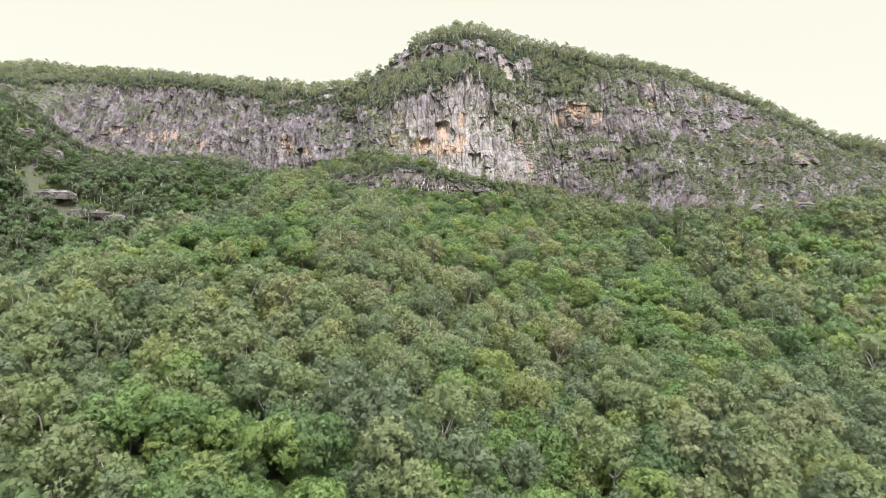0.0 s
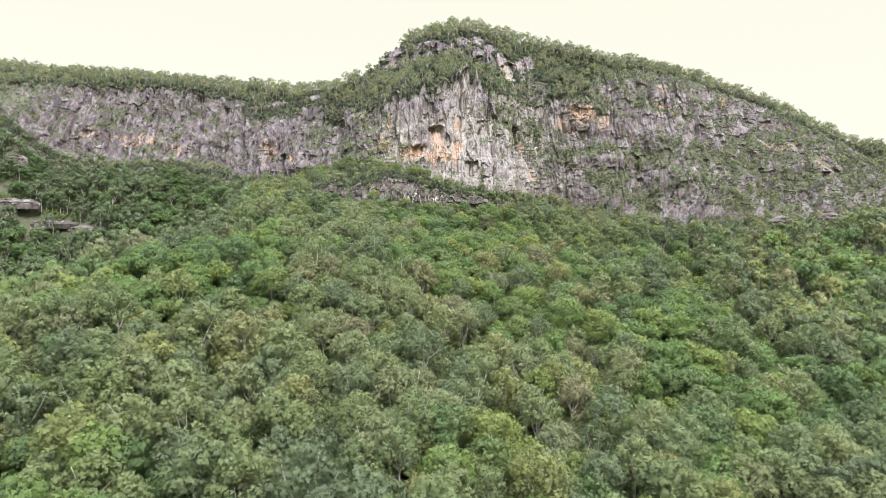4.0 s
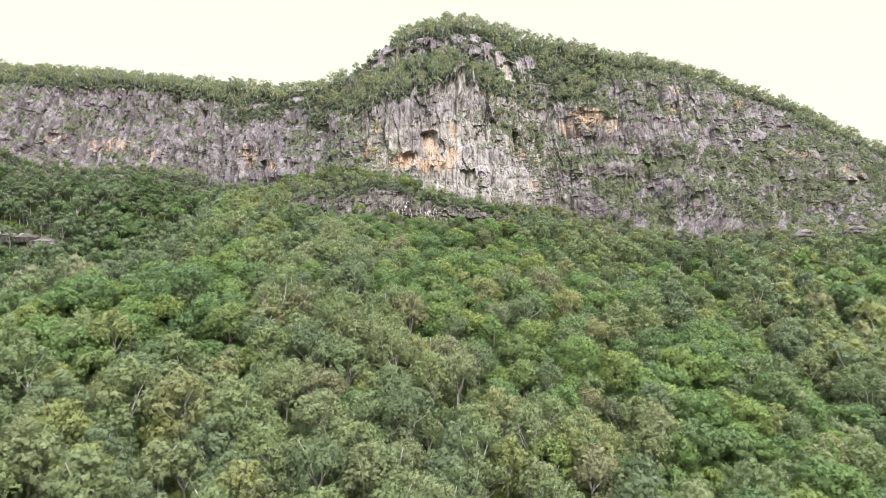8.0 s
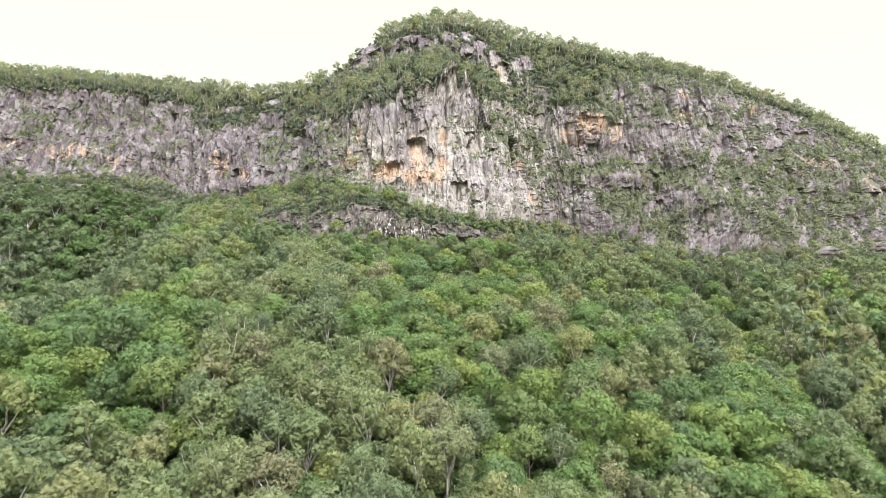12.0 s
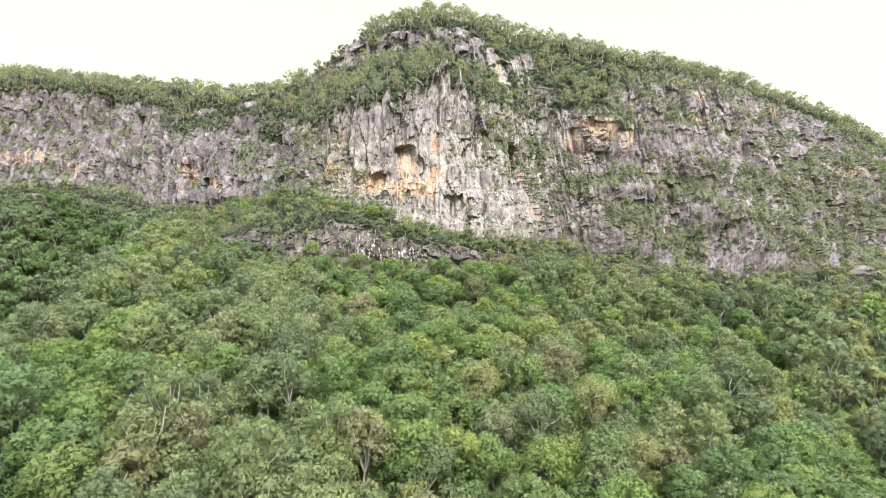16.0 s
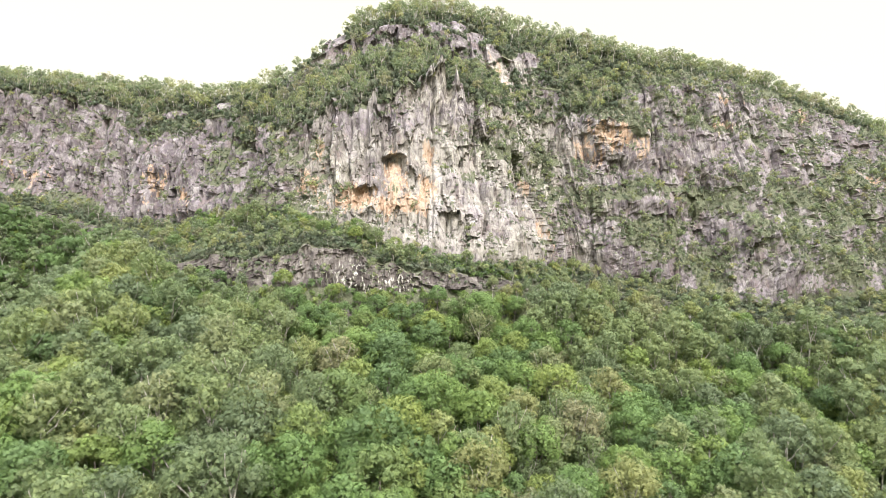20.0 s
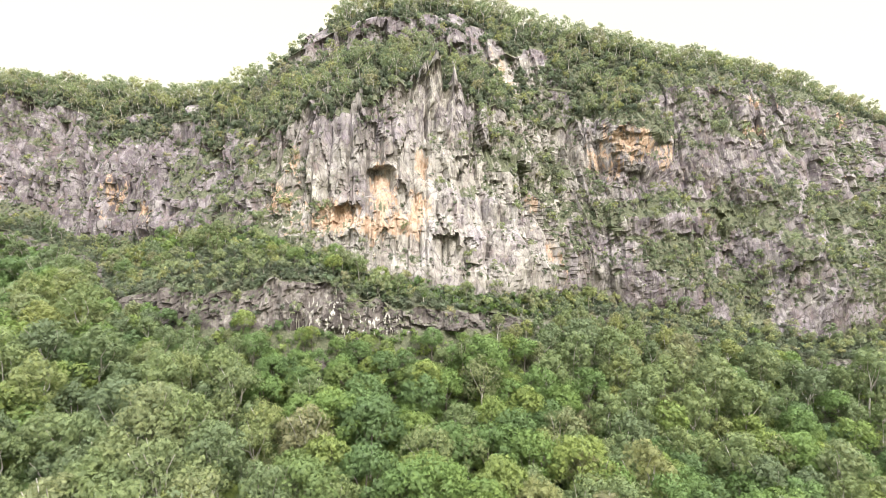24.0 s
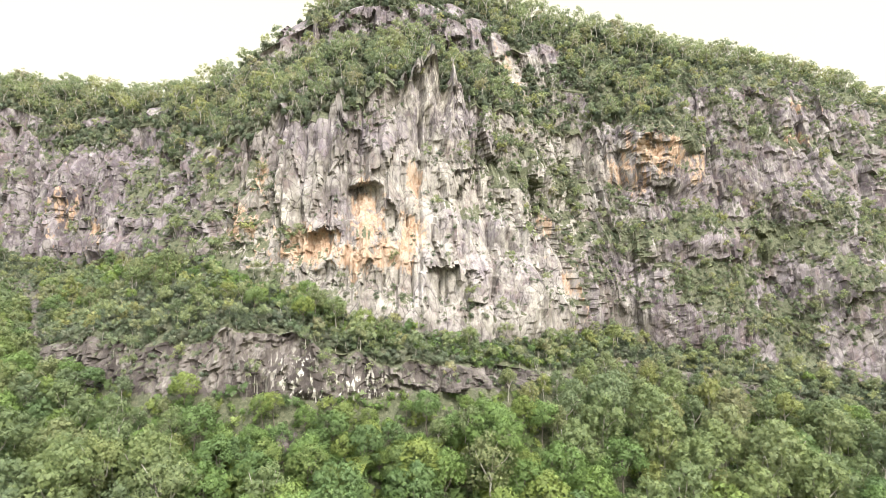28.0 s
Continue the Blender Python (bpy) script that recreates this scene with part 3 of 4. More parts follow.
def relief():
    """Pushes the cliffs into columns, buttresses, ledges and recesses; returns places and surface values."""
    x, y, z = ROW_X.copy(), ROW_Y.copy(), ROW_Z.copy()
    z[CLIFF_ROWS] += SPIRE * ease(0.70, 1.0, UP[CLIFF_ROWS])
    z[MARK[9]:MARK[10]] += SPIRE * (1 - ease(0.0, 0.3, UP[MARK[9]:MARK[10]]))
    run = np.concatenate([[0], np.cumsum(np.hypot(np.diff(COL), np.diff(along(CLIFF_FOOT_Y, 6))))])
    u = np.broadcast_to(run, x.shape) + 3 * (fbm(x / 40, z / 25, 0, 3, 5) - 0.5)
    gx, gy = np.gradient(y, axis=1), np.gradient(x, axis=1)
    nx, ny = gx / np.hypot(gx, gy), -gy / np.hypot(gx, gy)  # level, out of the hill
    # treads and risers
    lift = 0.5 * fbm(u / 30, 0, 0, 3, 3) * 5
    stair = UP * 5 + lift
    tread = (np.floor(stair) + ease(0.35, 1.0, stair - np.floor(stair)) - stair) / 5
    depth = along(CLIFF_TOP_Y, 6) - along(CLIFF_FOOT_Y, 6)
    inside = np.zeros(x.shape)
    inside[CLIFF_ROWS] = 1
    push = -tread * depth * 0.5 * inside
    rough = fbm(u / 60, z / 60, 0, 2, 71)
    calmer = 1 - 0.55 * ease(60, 110, np.abs(x - 10))
    bold = 9 + 5 * ease(40, 80, x)
    push = push + bold * (fbm(u / 42, z / 70, 1, 2, 11) - 0.5)
    push = push + (1 - 0.55 * np.exp(-((x - 2) / 38) ** 2)) * (1 - 0.5 * ease(45, 80, x)) * blocks(u, z, 19, 46, 5.0, 1.0, 21) + (1 - 0.65 * ease(48, 80, x)) * blocks(u, z, 7.3, 24, 1.9, 0.7, 31)
    # the east face is broken into squarer blocks, the west wall into narrow flutes
    east, west = ease(48, 80, x), ease(-60, -95, x)
    tall = z * (1 + 1.1 * east)
    broken = 0.25 + 1.1 * ease(0.42, 0.60, fbm(u / 9, z / 15, 2, 3, 73))
    push = push + (1 - 0.4 * east) * shards(u, tall, 8.5, 25, 3.0, 0.9, 55) + (1 - 0.5 * west - 0.4 * east) * shards(u, tall, 4.3, 13, 1.7, 1.0, 51) + calmer * broken * (shards(u, tall, 2.1, 5.5, 0.9, 0.9, 61) + shards(u, tall, 1.1, 2.4, 0.38, 0.8, 67))
    push = push + west * (blocks(u, z, 3.6, 26, 1.3, 0.5, 43) + shards(u, z, 3.0, 15, 1.2, 0.5, 45))
    for bx, bz, sx, sz, out in SWELLS:
        push = push + out * np.exp(-(((x - bx) / sx) ** 2 + ((z - bz) / sz) ** 2))
    low = slice(MARK[6], MARK[7])
    push[low] = 0.45 * push[low] + (shards(u, z, 8.5, 14, 2.6, 0.6, 113) + shards(u, z, 3.4, 5.5, 1.7, 0.8, 111) + shards(u, z, 1.7, 2.2, 0.9, 0.8, 121))[low]
    push = push * ROCK * (0.75 + 0.5 * rough)
    ochre, pale = np.zeros(x.shape), np.zeros(x.shape)
    front = (ROCK > 0.2)
    wob = 2.5 * (fbm(x / 5, z / 5, 0, 2, 77) - 0.5)
    for ax, az, half, high, deep in ALCOVES[:1]:
        calm = (1 - ease(0.7, 1.15, np.abs(x - ax) / half)) * ease(-0.1, 0.1, (az - z) / high) * (1 - ease(0.6, 1.1, (az - z) / high))
        push = push * (1 - 0.65 * calm)
    for ax, az, half, high, deep in ALCOVES:
        fx = 1 - ease(0.55, 1.0, np.abs(x + wob - ax) / half)
        down = (az + wob - 0.12 * high * ((x - ax) / half) ** 2 - z) / high
        push = push - (deep if deep > 5 else 0.5 * deep) * fx * ease(0.0, 0.07, down) * (1 - ease(0.25, 1.0, down)) * front
    for ax, az, sx, sz in OCHRE:
        ochre = np.maximum(ochre, (1.0 if abs(ax) < 20 else 0.72 if 80 < ax < 110 else 0.62) * np.exp(-(((x - ax) / sx) ** 2 + ((z - az) / sz) ** 2)))
    # cream buttress rock, with the sunlit patch on it put into the colour
    pale = np.exp(-(((x - 34) / 36) ** 2 + ((z - 180) / 42) ** 2)) * 0.75 + 0.12 + 0.35 * np.exp(-(((x - 160) / 60) ** 2 + ((z - 200) / 50) ** 2))
    pale = pale + 0.9 * np.exp(-(((x - 19) / 9) ** 2 + ((z - 220) / 15) ** 2))
    x, y = x + nx * push, y + ny * push
    z = z + (1 - np.minimum(1, ROCK * 3)) * 1.6 * (fbm(x / 14, y / 14, 0, 3, 81) - 0.5) + ROCK * 0.7 * (fbm(x / 3, y / 3, z / 3, 2, 91) - 0.5)
    # the gully east of the spur
    z = z - 10 * np.exp(-(((x - 127 - 0.05 * (y - 300)) / 10) ** 2)) * ease(165, 215, y) * (1 - ease(345, 378, y)) * (ROCK < 0.01)
    shelf = np.zeros(x.shape)
    shelf[MARK[6]:MARK[7]] = 1
    # dark violet rock; westward it also holds the wall's shade as colour
    violet = 0.22 * ease(236, 244, z) + 0.30 * ease(-34, -62, x) + 0.22 * ease(55, 100, x) + 0.05 * (fbm(x / 12, z / 20, 0, 2, 88) - 0.3)
    drip = shelf * np.exp(-(((x + 5) / 15) ** 2)) * (1 - ease(0.55, 0.85, UP))
    return x, y, z, (ochre, pale, shelf, violet, drip)


GX, GY, GZ, SURFACE = relief()


def grid_normals():
    p = np.stack([GX, GY, GZ], -1)
    n = np.cross(np.gradient(p, axis=1), np.gradient(p, axis=0))
    return n / (np.linalg.norm(n, axis=-1, keepdims=True) + 1e-9)


# drifts of scrub over broken ground on the face: x, z, spread across, spread up, amount
THICKETS = [(66, 190, 12, 26, 0.11), (104, 166, 34, 14, 0.14), (100, 150, 60, 12, 0.13), (180, 148, 50, 14, 0.10), (210, 190, 30, 10, 0.08), (112, 188, 12, 8, 0.16), (170, 178, 30, 14, 0.08), (34, 196, 16, 26, 0.14), (130, 222, 34, 14, 0.15), (-66, 190, 14, 20, 0.12), (186, 160, 26, 18, 0.12), (240, 160, 30, 16, 0.12), (84, 222, 22, 10, 0.25), (-60, 172, 14, 9, 0.14), (150, 216, 44, 16, -0.13), (200, 200, 36, 16, -0.12), (240, 186, 34, 14, -0.10), (150, 162, 16, 14, -0.07), (80, 196, 14, 10, -0.12), (40, 192, 11, 24, 0.10)]
NORMAL = grid_normals()
AREA = np.linalg.norm(np.cross(np.gradient(np.stack([GX, GY, GZ], -1), axis=1), np.gradient(np.stack([GX, GY, GZ], -1), axis=0)), axis=-1)
# scrub cover: where it is flat enough and in drifts over the cliffs
DRIFT = fbm(GX / 22, GY / 30, GZ / 16, 4, 101) + 0.11 * ease(42, 66, GX) + 0.02 * ease(-60, -100, GX) + 0.30 * (fbm(GX / 6, GY / 6, GZ / 5, 2, 103) - 0.5)
for tx, tz, sx, sz, more in THICKETS:
    DRIFT = DRIFT + more * np.exp(-(((GX - tx) / sx) ** 2 + ((GZ - tz) / sz) ** 2))
# clean slabs standing out of the scrub on the cliffs
SLABS = [(74, 191, 9, 10), (92, 199, 8, 9), (106, 189, 5, 5), (124, 190, 12, 6), (151, 199, 14, 6), (99, 172, 9, 4), (118, 171, 8, 5), (158, 168, 8, 7), (30, 170, 8, 8), (50, 168, 7, 10), (-17, 200, 10, 20), (0, 185, 24, 18), (15, 212, 4, 16), (23, 212, 4, 9), (-123, 200, 9, 9), (-98, 196, 7, 8), (-88, 174, 9, 8)]
VEG = np.clip(ease(0.42, 0.72, NORMAL[..., 2]) + 2.6 * (DRIFT - 0.59) + (1 - np.minimum(1, ROCK * 3)) - 0.9 * STRIPPED - 0.8 * patches(ROW_X, ROW_Z, SLABS), 0, 1)
VEG[MARK[6]:MARK[7]] *= 0.55


def build_mountain():
    r, c = GX.shape
    i = np.arange(r * c).reshape(r, c)
    faces = np.stack([i[:-1, :-1], i[:-1, 1:], i[1:, 1:], i[1:, :-1]], -1).reshape(-1, 4)
    me = raw_mesh("ground", np.stack([GX, GY, GZ], -1).reshape(-1, 3), faces)
    give_value(me, "veg", VEG.ravel())
    for key, values in zip(("ochre", "pale", "shelf", "violet", "drip"), SURFACE):
        give_value(me, key, values.ravel())
    me.materials.append(M_MOUNTAIN)
    return tagged(new("ground", me), "steep mountain of grey and ochre rock cliffs over a forested slope", "mountain", kind="structure")


build_mountain()


def ground(x, y):
    """Height of the hill at plan places, by the nearest column."""
    k = np.clip(np.searchsorted(COL, x), 0, len(COL) - 1)
    out = np.empty(len(x))
    for j in np.unique(k):
        m = k == j
        order = np.maximum.accumulate(GY[:, j])
        out[m] = np.interp(y[m], order, GZ[:, j])
    return out


# ---------------- foliage and wood ----------------
rng = np.random.default_rng(7)


def unit(v):
    return v / (np.linalg.norm(v, axis=-1, keepdims=True) + 1e-9)


def clump(centre, radii, n, size, upward=0.35, crown=(0, 0, 0)):
    """n small leaf sprays over the outside of a rounded clump: places and normals, (n, 3, 6)."""
    d = unit(rng.normal(size=(n, 3)) + (0, 0, upward))
    p = np.asarray(centre) + d * radii * rng.uniform(0.62, 1.08, (n, 1))
    nrm = unit(d + rng.normal(size=(n, 3)) * 0.4)
    a = unit(np.cross(nrm, rng.normal(size=(n, 3))))
    b = np.cross(nrm, a)
    s = size * rng.uniform(0.6, 1.35, (n, 1))
    w = rng.uniform(0.7, 1.0, (n, 1))
    v = np.stack([p - a * s * 0.55 - b * s * w * 0.4, p + a * s * 0.55 - b * s * w * 0.5, p + b * s * w * 0.75], 1)
    shade = unit(d * 0.6 + nrm * 0.3 + np.asarray(crown))
    return np.concatenate([v, np.repeat(shade[:, None], 3, axis=1)], -1)


def leaf_mesh(name, cards, mat):
    v = np.concatenate(cards).reshape(-1, 6)
    me = raw_mesh(name, v[:, :3], np.arange(len(v)).reshape(-1, 3), True)
    give_normals(me, v[:, 3:])
    me.materials.append(mat)
    return me


def tube(points, radii, sides=6):
    """A tapered limb through the points; vertices and quads."""
    p, r = np.asarray(points, float), np.asarray(radii, float)
    t = unit(np.gradient(p, axis=0))
    side = unit(np.cross(t, (0.31, 0.95, 0.05)))
    other = np.cross(t, side)
    ang = np.arange(sides) * 2 * np.pi / sides
    v = p[:, None] + r[:, None, None] * (np.cos(ang)[None, :, None] * side[:, None] + np.sin(ang)[None, :, None] * other[:, None])
    i = np.arange(len(p) * sides).reshape(len(p), sides)
    j = np.roll(i, -1, axis=1)
    return v.reshape(-1, 3), np.stack([i[:-1], j[:-1], j[1:], i[1:]], -1).reshape(-1, 4)


def wood_mesh(name, tubes, mat):
    verts, faces, base = [], [], 0
    for v, f in tubes:
        verts.append(v)
        faces.append(f + base)
        base += len(v)
    me = raw_mesh(name, np.concatenate(verts), np.concatenate(faces), True)
    me.materials.append(mat)
    return me


def wander(a, b, n, amount):
    f = np.linspace(0, 1, n)[:, None]
    off = rng.normal(size=(n, 3)) * amount * np.sin(np.pi * f)
    return np.asarray(a) + (np.asarray(b) - np.asarray(a)) * f + off


def gum_tree(height, spread, clumps, cards, size, puff=1.0):
    """A eucalypt: bare pale trunk, forking limbs, an open crown of rounded leaf clumps. Returns trunk tubes, limb tubes, leaf cards."""
    fork = np.array([rng.normal() * 0.5, rng.normal() * 0.5, height * rng.uniform(0.42, 0.55)])
    trunk = [tube(wander((0, 0, -1.5), fork, 5, 0.18), np.linspace(height * 0.016, height * 0.010, 5), 5)]
    limbs, leaves = [], []
    k = 5
    for j in range(k):
        ang = j * 2 * np.pi / k + rng.uniform(-0.5, 0.5)
        out = spread * rng.uniform(0.35, 0.75)
        tip = np.array([np.cos(ang) * out, np.sin(ang) * out, height * rng.uniform(0.74, 0.9)])
        limbs.append(tube(wander(fork - (0, 0, rng.uniform(0, height * 0.08)), tip, 4, 0.35), np.linspace(height * 0.011, 0.06, 4), 4))
    for j in range(clumps):
        rr = spread * np.sqrt((j + 0.5) / clumps) * rng.uniform(0.8, 1.05)
        ang = j * 2.4 + rng.uniform(-0.4, 0.4)
        top = height * (0.98 - 0.26 * (rr / spread) ** 2 - abs(rng.normal()) * 0.07)
        if rng.random() < 0.38:
            top -= height * rng.uniform(0.10, 0.32)
        rad = puff * spread * rng.uniform(0.20, 0.36)
        leaves.append(clump((np.cos(ang) * rr * 0.88, np.sin(ang) * rr * 0.88, top - rad * 0.5), (rad, rad, rad * rng.uniform(0.75, 1.1)), cards, size, 0.35, np.array([np.cos(ang) * rr / spread, np.sin(ang) * rr / spread, 0.45]) * 0.6))
    return trunk, limbs, leaves


def lush_tree(height, spread, clumps, cards, size):
    """A dense rainforest tree: full rounded crown well down the stem."""
    trunk = [tube(wander((0, 0, -1.5), (0, 0, height * 0.7), 5, 0.12), np.linspace(height * 0.018, height * 0.008, 5))]
    limbs = [tube(wander((0, 0, height * 0.42), (np.cos(a) * spread * 0.55, np.sin(a) * spread * 0.55, height * 0.72), 4, 0.2), np.linspace(0.13, 0.04, 4), 5) for a in (0.4, 2.3, 4.6)]
    leaves = []
    for j in range(clumps):
        d = unit(np.array([rng.normal(), rng.normal(), abs(rng.normal()) * 0.9 - 0.15]))
        rad = spread * rng.uniform(0.24, 0.40)
        c = d * (spread * 0.78, spread * 0.78, height * 0.30) + (0, 0, height * 0.64)
        leaves.append(clump(c, (rad, rad, rad * 0.8), cards, size, 0.35, d * 0.5))
    return trunk, limbs, leaves


def scrub_bush(height, spread, clumps, cards, size):
    leaves = []
    for j in range(clumps):
        ang, rr = rng.uniform(0, 6.28), spread * np.sqrt(rng.random()) * 0.7
        rad = spread * rng.uniform(0.4, 0.62)
        leaves.append(clump((np.cos(ang) * rr, np.sin(ang) * rr, height * rng.uniform(0.3, 0.75)), (rad, rad, rad * 0.85), cards, size))
    stem = [tube(wander((0, 0, -0.6), (0, 0, height * 0.6), 4, 0.1), np.linspace(0.10, 0.04, 4), 5)]
    return stem, [], leaves


def dead_tree(height):
    trunk = [tube(wander((0, 0, -1), (0.4, 0.2, height), 7, 0.3), np.linspace(height * 0.013, 0.04, 7))]
    limbs = []
    for j in range(11):
        a, z0 = rng.uniform(0, 6.28), height * rng.uniform(0.4, 0.85)
        ln = height * rng.uniform(0.15, 0.32)
        tip = (np.cos(a) * ln, np.sin(a) * ln, z0 + ln * rng.uniform(0.5, 1.0))
        limbs.append(tube(wander((0.2, 0.1, z0), tip, 5, 0.25), np.linspace(0.09, 0.02, 5), 5))
    return trunk, limbs


# ---------------- where trees stand ----------------


def scatter(x0, x1, y0, y1, step):
    """Jittered places over a stretch of the plan."""
    xs, ys = np.meshgrid(np.arange(x0, x1, step), np.arange(y0, y1, step * 0.9))
    xs = xs + (np.arange(xs.shape[0]) % 2)[:, None] * step * 0.5
    n = xs.size
    return xs.ravel() + rng.uniform(-0.38, 0.38, n) * step, ys.ravel() + rng.uniform(-0.38, 0.38, n) * step


def line_at(y_line, x):
    return np.interp(x, COL, y_line)


FOOT_AT, TOP_AT, CREST_AT = along(CLIFF_FOOT_Y, 6), along(CLIFF_TOP_Y, 6), along(CREST_Y, 7)
TOP_AT = TOP_AT + (CREST_AT - TOP_AT) * 0.58 * EAST
LEDGE_AT, LEDGE_TOP_AT = along(LEDGE_FOOT_Y), along(LEDGE_TOP_Y)


# x, y, turn, length, depth, height
OUTCROPS = [(-294, 441, -3, 42, 6, 4.2), (-264, 439, -4, 34, 6, 3.8), (-242, 437, -6, 24, 5, 3.4), (-50, 339, -8, 11, 3.5, 3), (-36, 338, 6, 9, 3, 2.4), (-14, 342, 4, 7, 3, 2.2), (-322, 456, 6, 16, 4, 6), (-303, 459, 8, 16, 4, 5), (250, 404, -8, 20, 5, 6), (214, 396, 6, 18, 5, 6)]


def stand_forest():
    """Tree places of the lower forest: x, y, z, scale, species draw. Taller and wider apart below, lower and closer under the rocks."""
    x, y = scatter(-390, 380, 30, 500, 6.8)
    low = y - line_at(LEDGE_AT, x)
    keep = (np.abs(x) < np.maximum(0.77 * y + 25, 110)) & (low < -15)
    x2, y2 = scatter(-390, 380, 250, 500, 4.5)
    low2 = y2 - line_at(LEDGE_AT, x2)
    keep2 = (np.abs(x2) < 0.77 * y2 + 25) & (low2 >= -15) & (low2 < -2)
    x3, y3 = scatter(-390, 380, 330, 500, 5.6)
    keep3 = (np.abs(x3) < 0.77 * y3 + 25) & (y3 > line_at(LEDGE_TOP_AT, x3) + 2.5) & (y3 < line_at(FOOT_AT, x3) - 3) & (fbm(x3 / 16, y3 / 16, 0, 2, 133) > 0.44)
    # the steep sides of the western valley
    x4, y4 = scatter(-390, -170, 385, 480, 5.0)
    keep4 = (y4 < line_at(LEDGE_AT, x4) - 3) & (np.abs(x4) < 0.77 * y4 + 25)
    big = np.concatenate([1.0 - 0.1 * ease(-60, -15, low[keep]), 0.66 - 0.22 * ease(-15, -3, low2[keep2]), np.full(keep3.sum(), 0.42), np.full(keep4.sum(), 0.62)])
    x, y = np.concatenate([x[keep], x2[keep2], x3[keep3], x4[keep4]]), np.concatenate([y[keep], y2[keep2], y3[keep3], y4[keep4]])
    clear = np.ones(len(x), bool)
    for ox, oy, _, long, _, _ in OUTCROPS:
        if long < 12:
            continue
        clear &= ~((np.abs(x - ox) < long * 0.5) & (y < oy + 2) & (y > oy - (12 if long > 21 and ox < 0 else 5)))
    x, y, big = x[clear], y[clear], big[clear]
    scale = big * rng.uniform(0.66, 1.28, len(x)) * (0.85 + 0.3 * fbm(x / 30, y / 30, 0, 2, 131))
    draw = 0.25 * np.exp(-(((x - 129) / 9) ** 2)) * ease(180, 220, y) + fbm(x / 38, y / 38, 0, 3, 141) + rng.uniform(-0.16, 0.16, len(x))
    return np.stack([x, y, ground(x, y), scale, draw], 1)


def thing(name, label, category, group, parts):
    base = new(name)
    for pname, me, plabel in parts:
        ob = new(pname, me)
        ob.parent = base
        if plabel:
            tagged(ob, plabel)
    return tagged(base, label, category, group)


def turned(p, s, lean=0.05):
    return Matrix.LocRotScale(Vector(p), Euler((rng.normal() * lean, rng.normal() * lean, rng.uniform(0, 6.28))), Vector((s, s, s)))


def copies(base, places, scales):
    """One thing at the first place, copies of it at the others."""
    made = [base] + [copy_thing(base, Matrix.Identity(4)) for _ in places[1:]]
    for ob, p, s in zip(made, places, scales):
        ob.matrix_basis = turned(p, s)


def strewn(name, label, category, verts_list, mat, places, scales, tints, flat=None):
    """ONE object of many alike plants: every place takes one of the patterns, turned about."""
    pick = rng.integers(0, len(verts_list), len(places))
    ang = rng.uniform(0, 6.28, len(places))
    all_v, all_n, all_t = [], [], []
    for k, v in enumerate(verts_list):
        m = np.where(pick == k)[0]
        if not len(m):
            continue
        c, s = np.cos(ang[m])[:, None], np.sin(ang[m])[:, None]
        sc = scales[m][:, None]
        wide = sc if flat is None else sc * flat[m][:, None]
        xs = (v[:, 0] * c - v[:, 1] * s) * wide + places[m, 0:1]
        ys = (v[:, 0] * s + v[:, 1] * c) * wide + places[m, 1:2]
        zs = v[:, 2] * sc + places[m, 2:3]
        all_v.append(np.stack([xs, ys, zs], -1).reshape(-1, 3))
        all_n.append(np.stack([v[:, 3] * c - v[:, 4] * s, v[:, 3] * s + v[:, 4] * c, v[:, 5] + 0 * c], -1).reshape(-1, 3))
        all_t.append(np.repeat(tints[m], len(v)))
    v = np.concatenate(all_v)
    me = raw_mesh(name, v, np.arange(len(v)).reshape(-1, 3), True)
    give_normals(me, np.concatenate(all_n))
    give_value(me, "tint", np.concatenate(all_t))
    me.materials.append(mat)
    return tagged(new(name, me), label, category, kind="stuff")


def strewn_wood(name, label, patterns, mat, places, scales):
    verts, faces, base = [], [], 0
    pick = rng.integers(0, len(patterns), len(places))
    for k, tubes in enumerate(patterns):
        pv, pf, b = [], [], 0
        for v, f in tubes:
            pv.append(v)
            pf.append(f + b)
            b += len(v)
        pv, pf = np.concatenate(pv), np.concatenate(pf)
        for i in np.where(pick == k)[0]:
            a = i * 2.399
            rot = np.array([[np.cos(a), np.sin(a), 0], [-np.sin(a), np.cos(a), 0], [0, 0, 1]])
            verts.append(pv @ rot * scales[i] + places[i])
            faces.append(pf + base)
            base += len(pv)
    me = raw_mesh(name, np.concatenate(verts), np.concatenate(faces), True)
    me.materials.append(mat)
    return tagged(new(name, me), label, "tree trunks", kind="stuff")


def flat_cards(leaves):
    return np.concatenate(leaves).reshape(-1, 6)


FOREST = stand_forest()
IS_LUSH = FOREST[:, 4] > 0.56
# the trees nearest the camera's line stand as things of their own
SPAN = np.hypot(FOREST[:, 0] - 5, 0.45 * (FOREST[:, 1] - 270))
NEAR = np.zeros(len(FOREST), bool)
for kind in (IS_LUSH, ~IS_LUSH):
    idx = np.where(kind)[0]
    NEAR[idx[np.argsort(SPAN[idx])[:290]]] = True


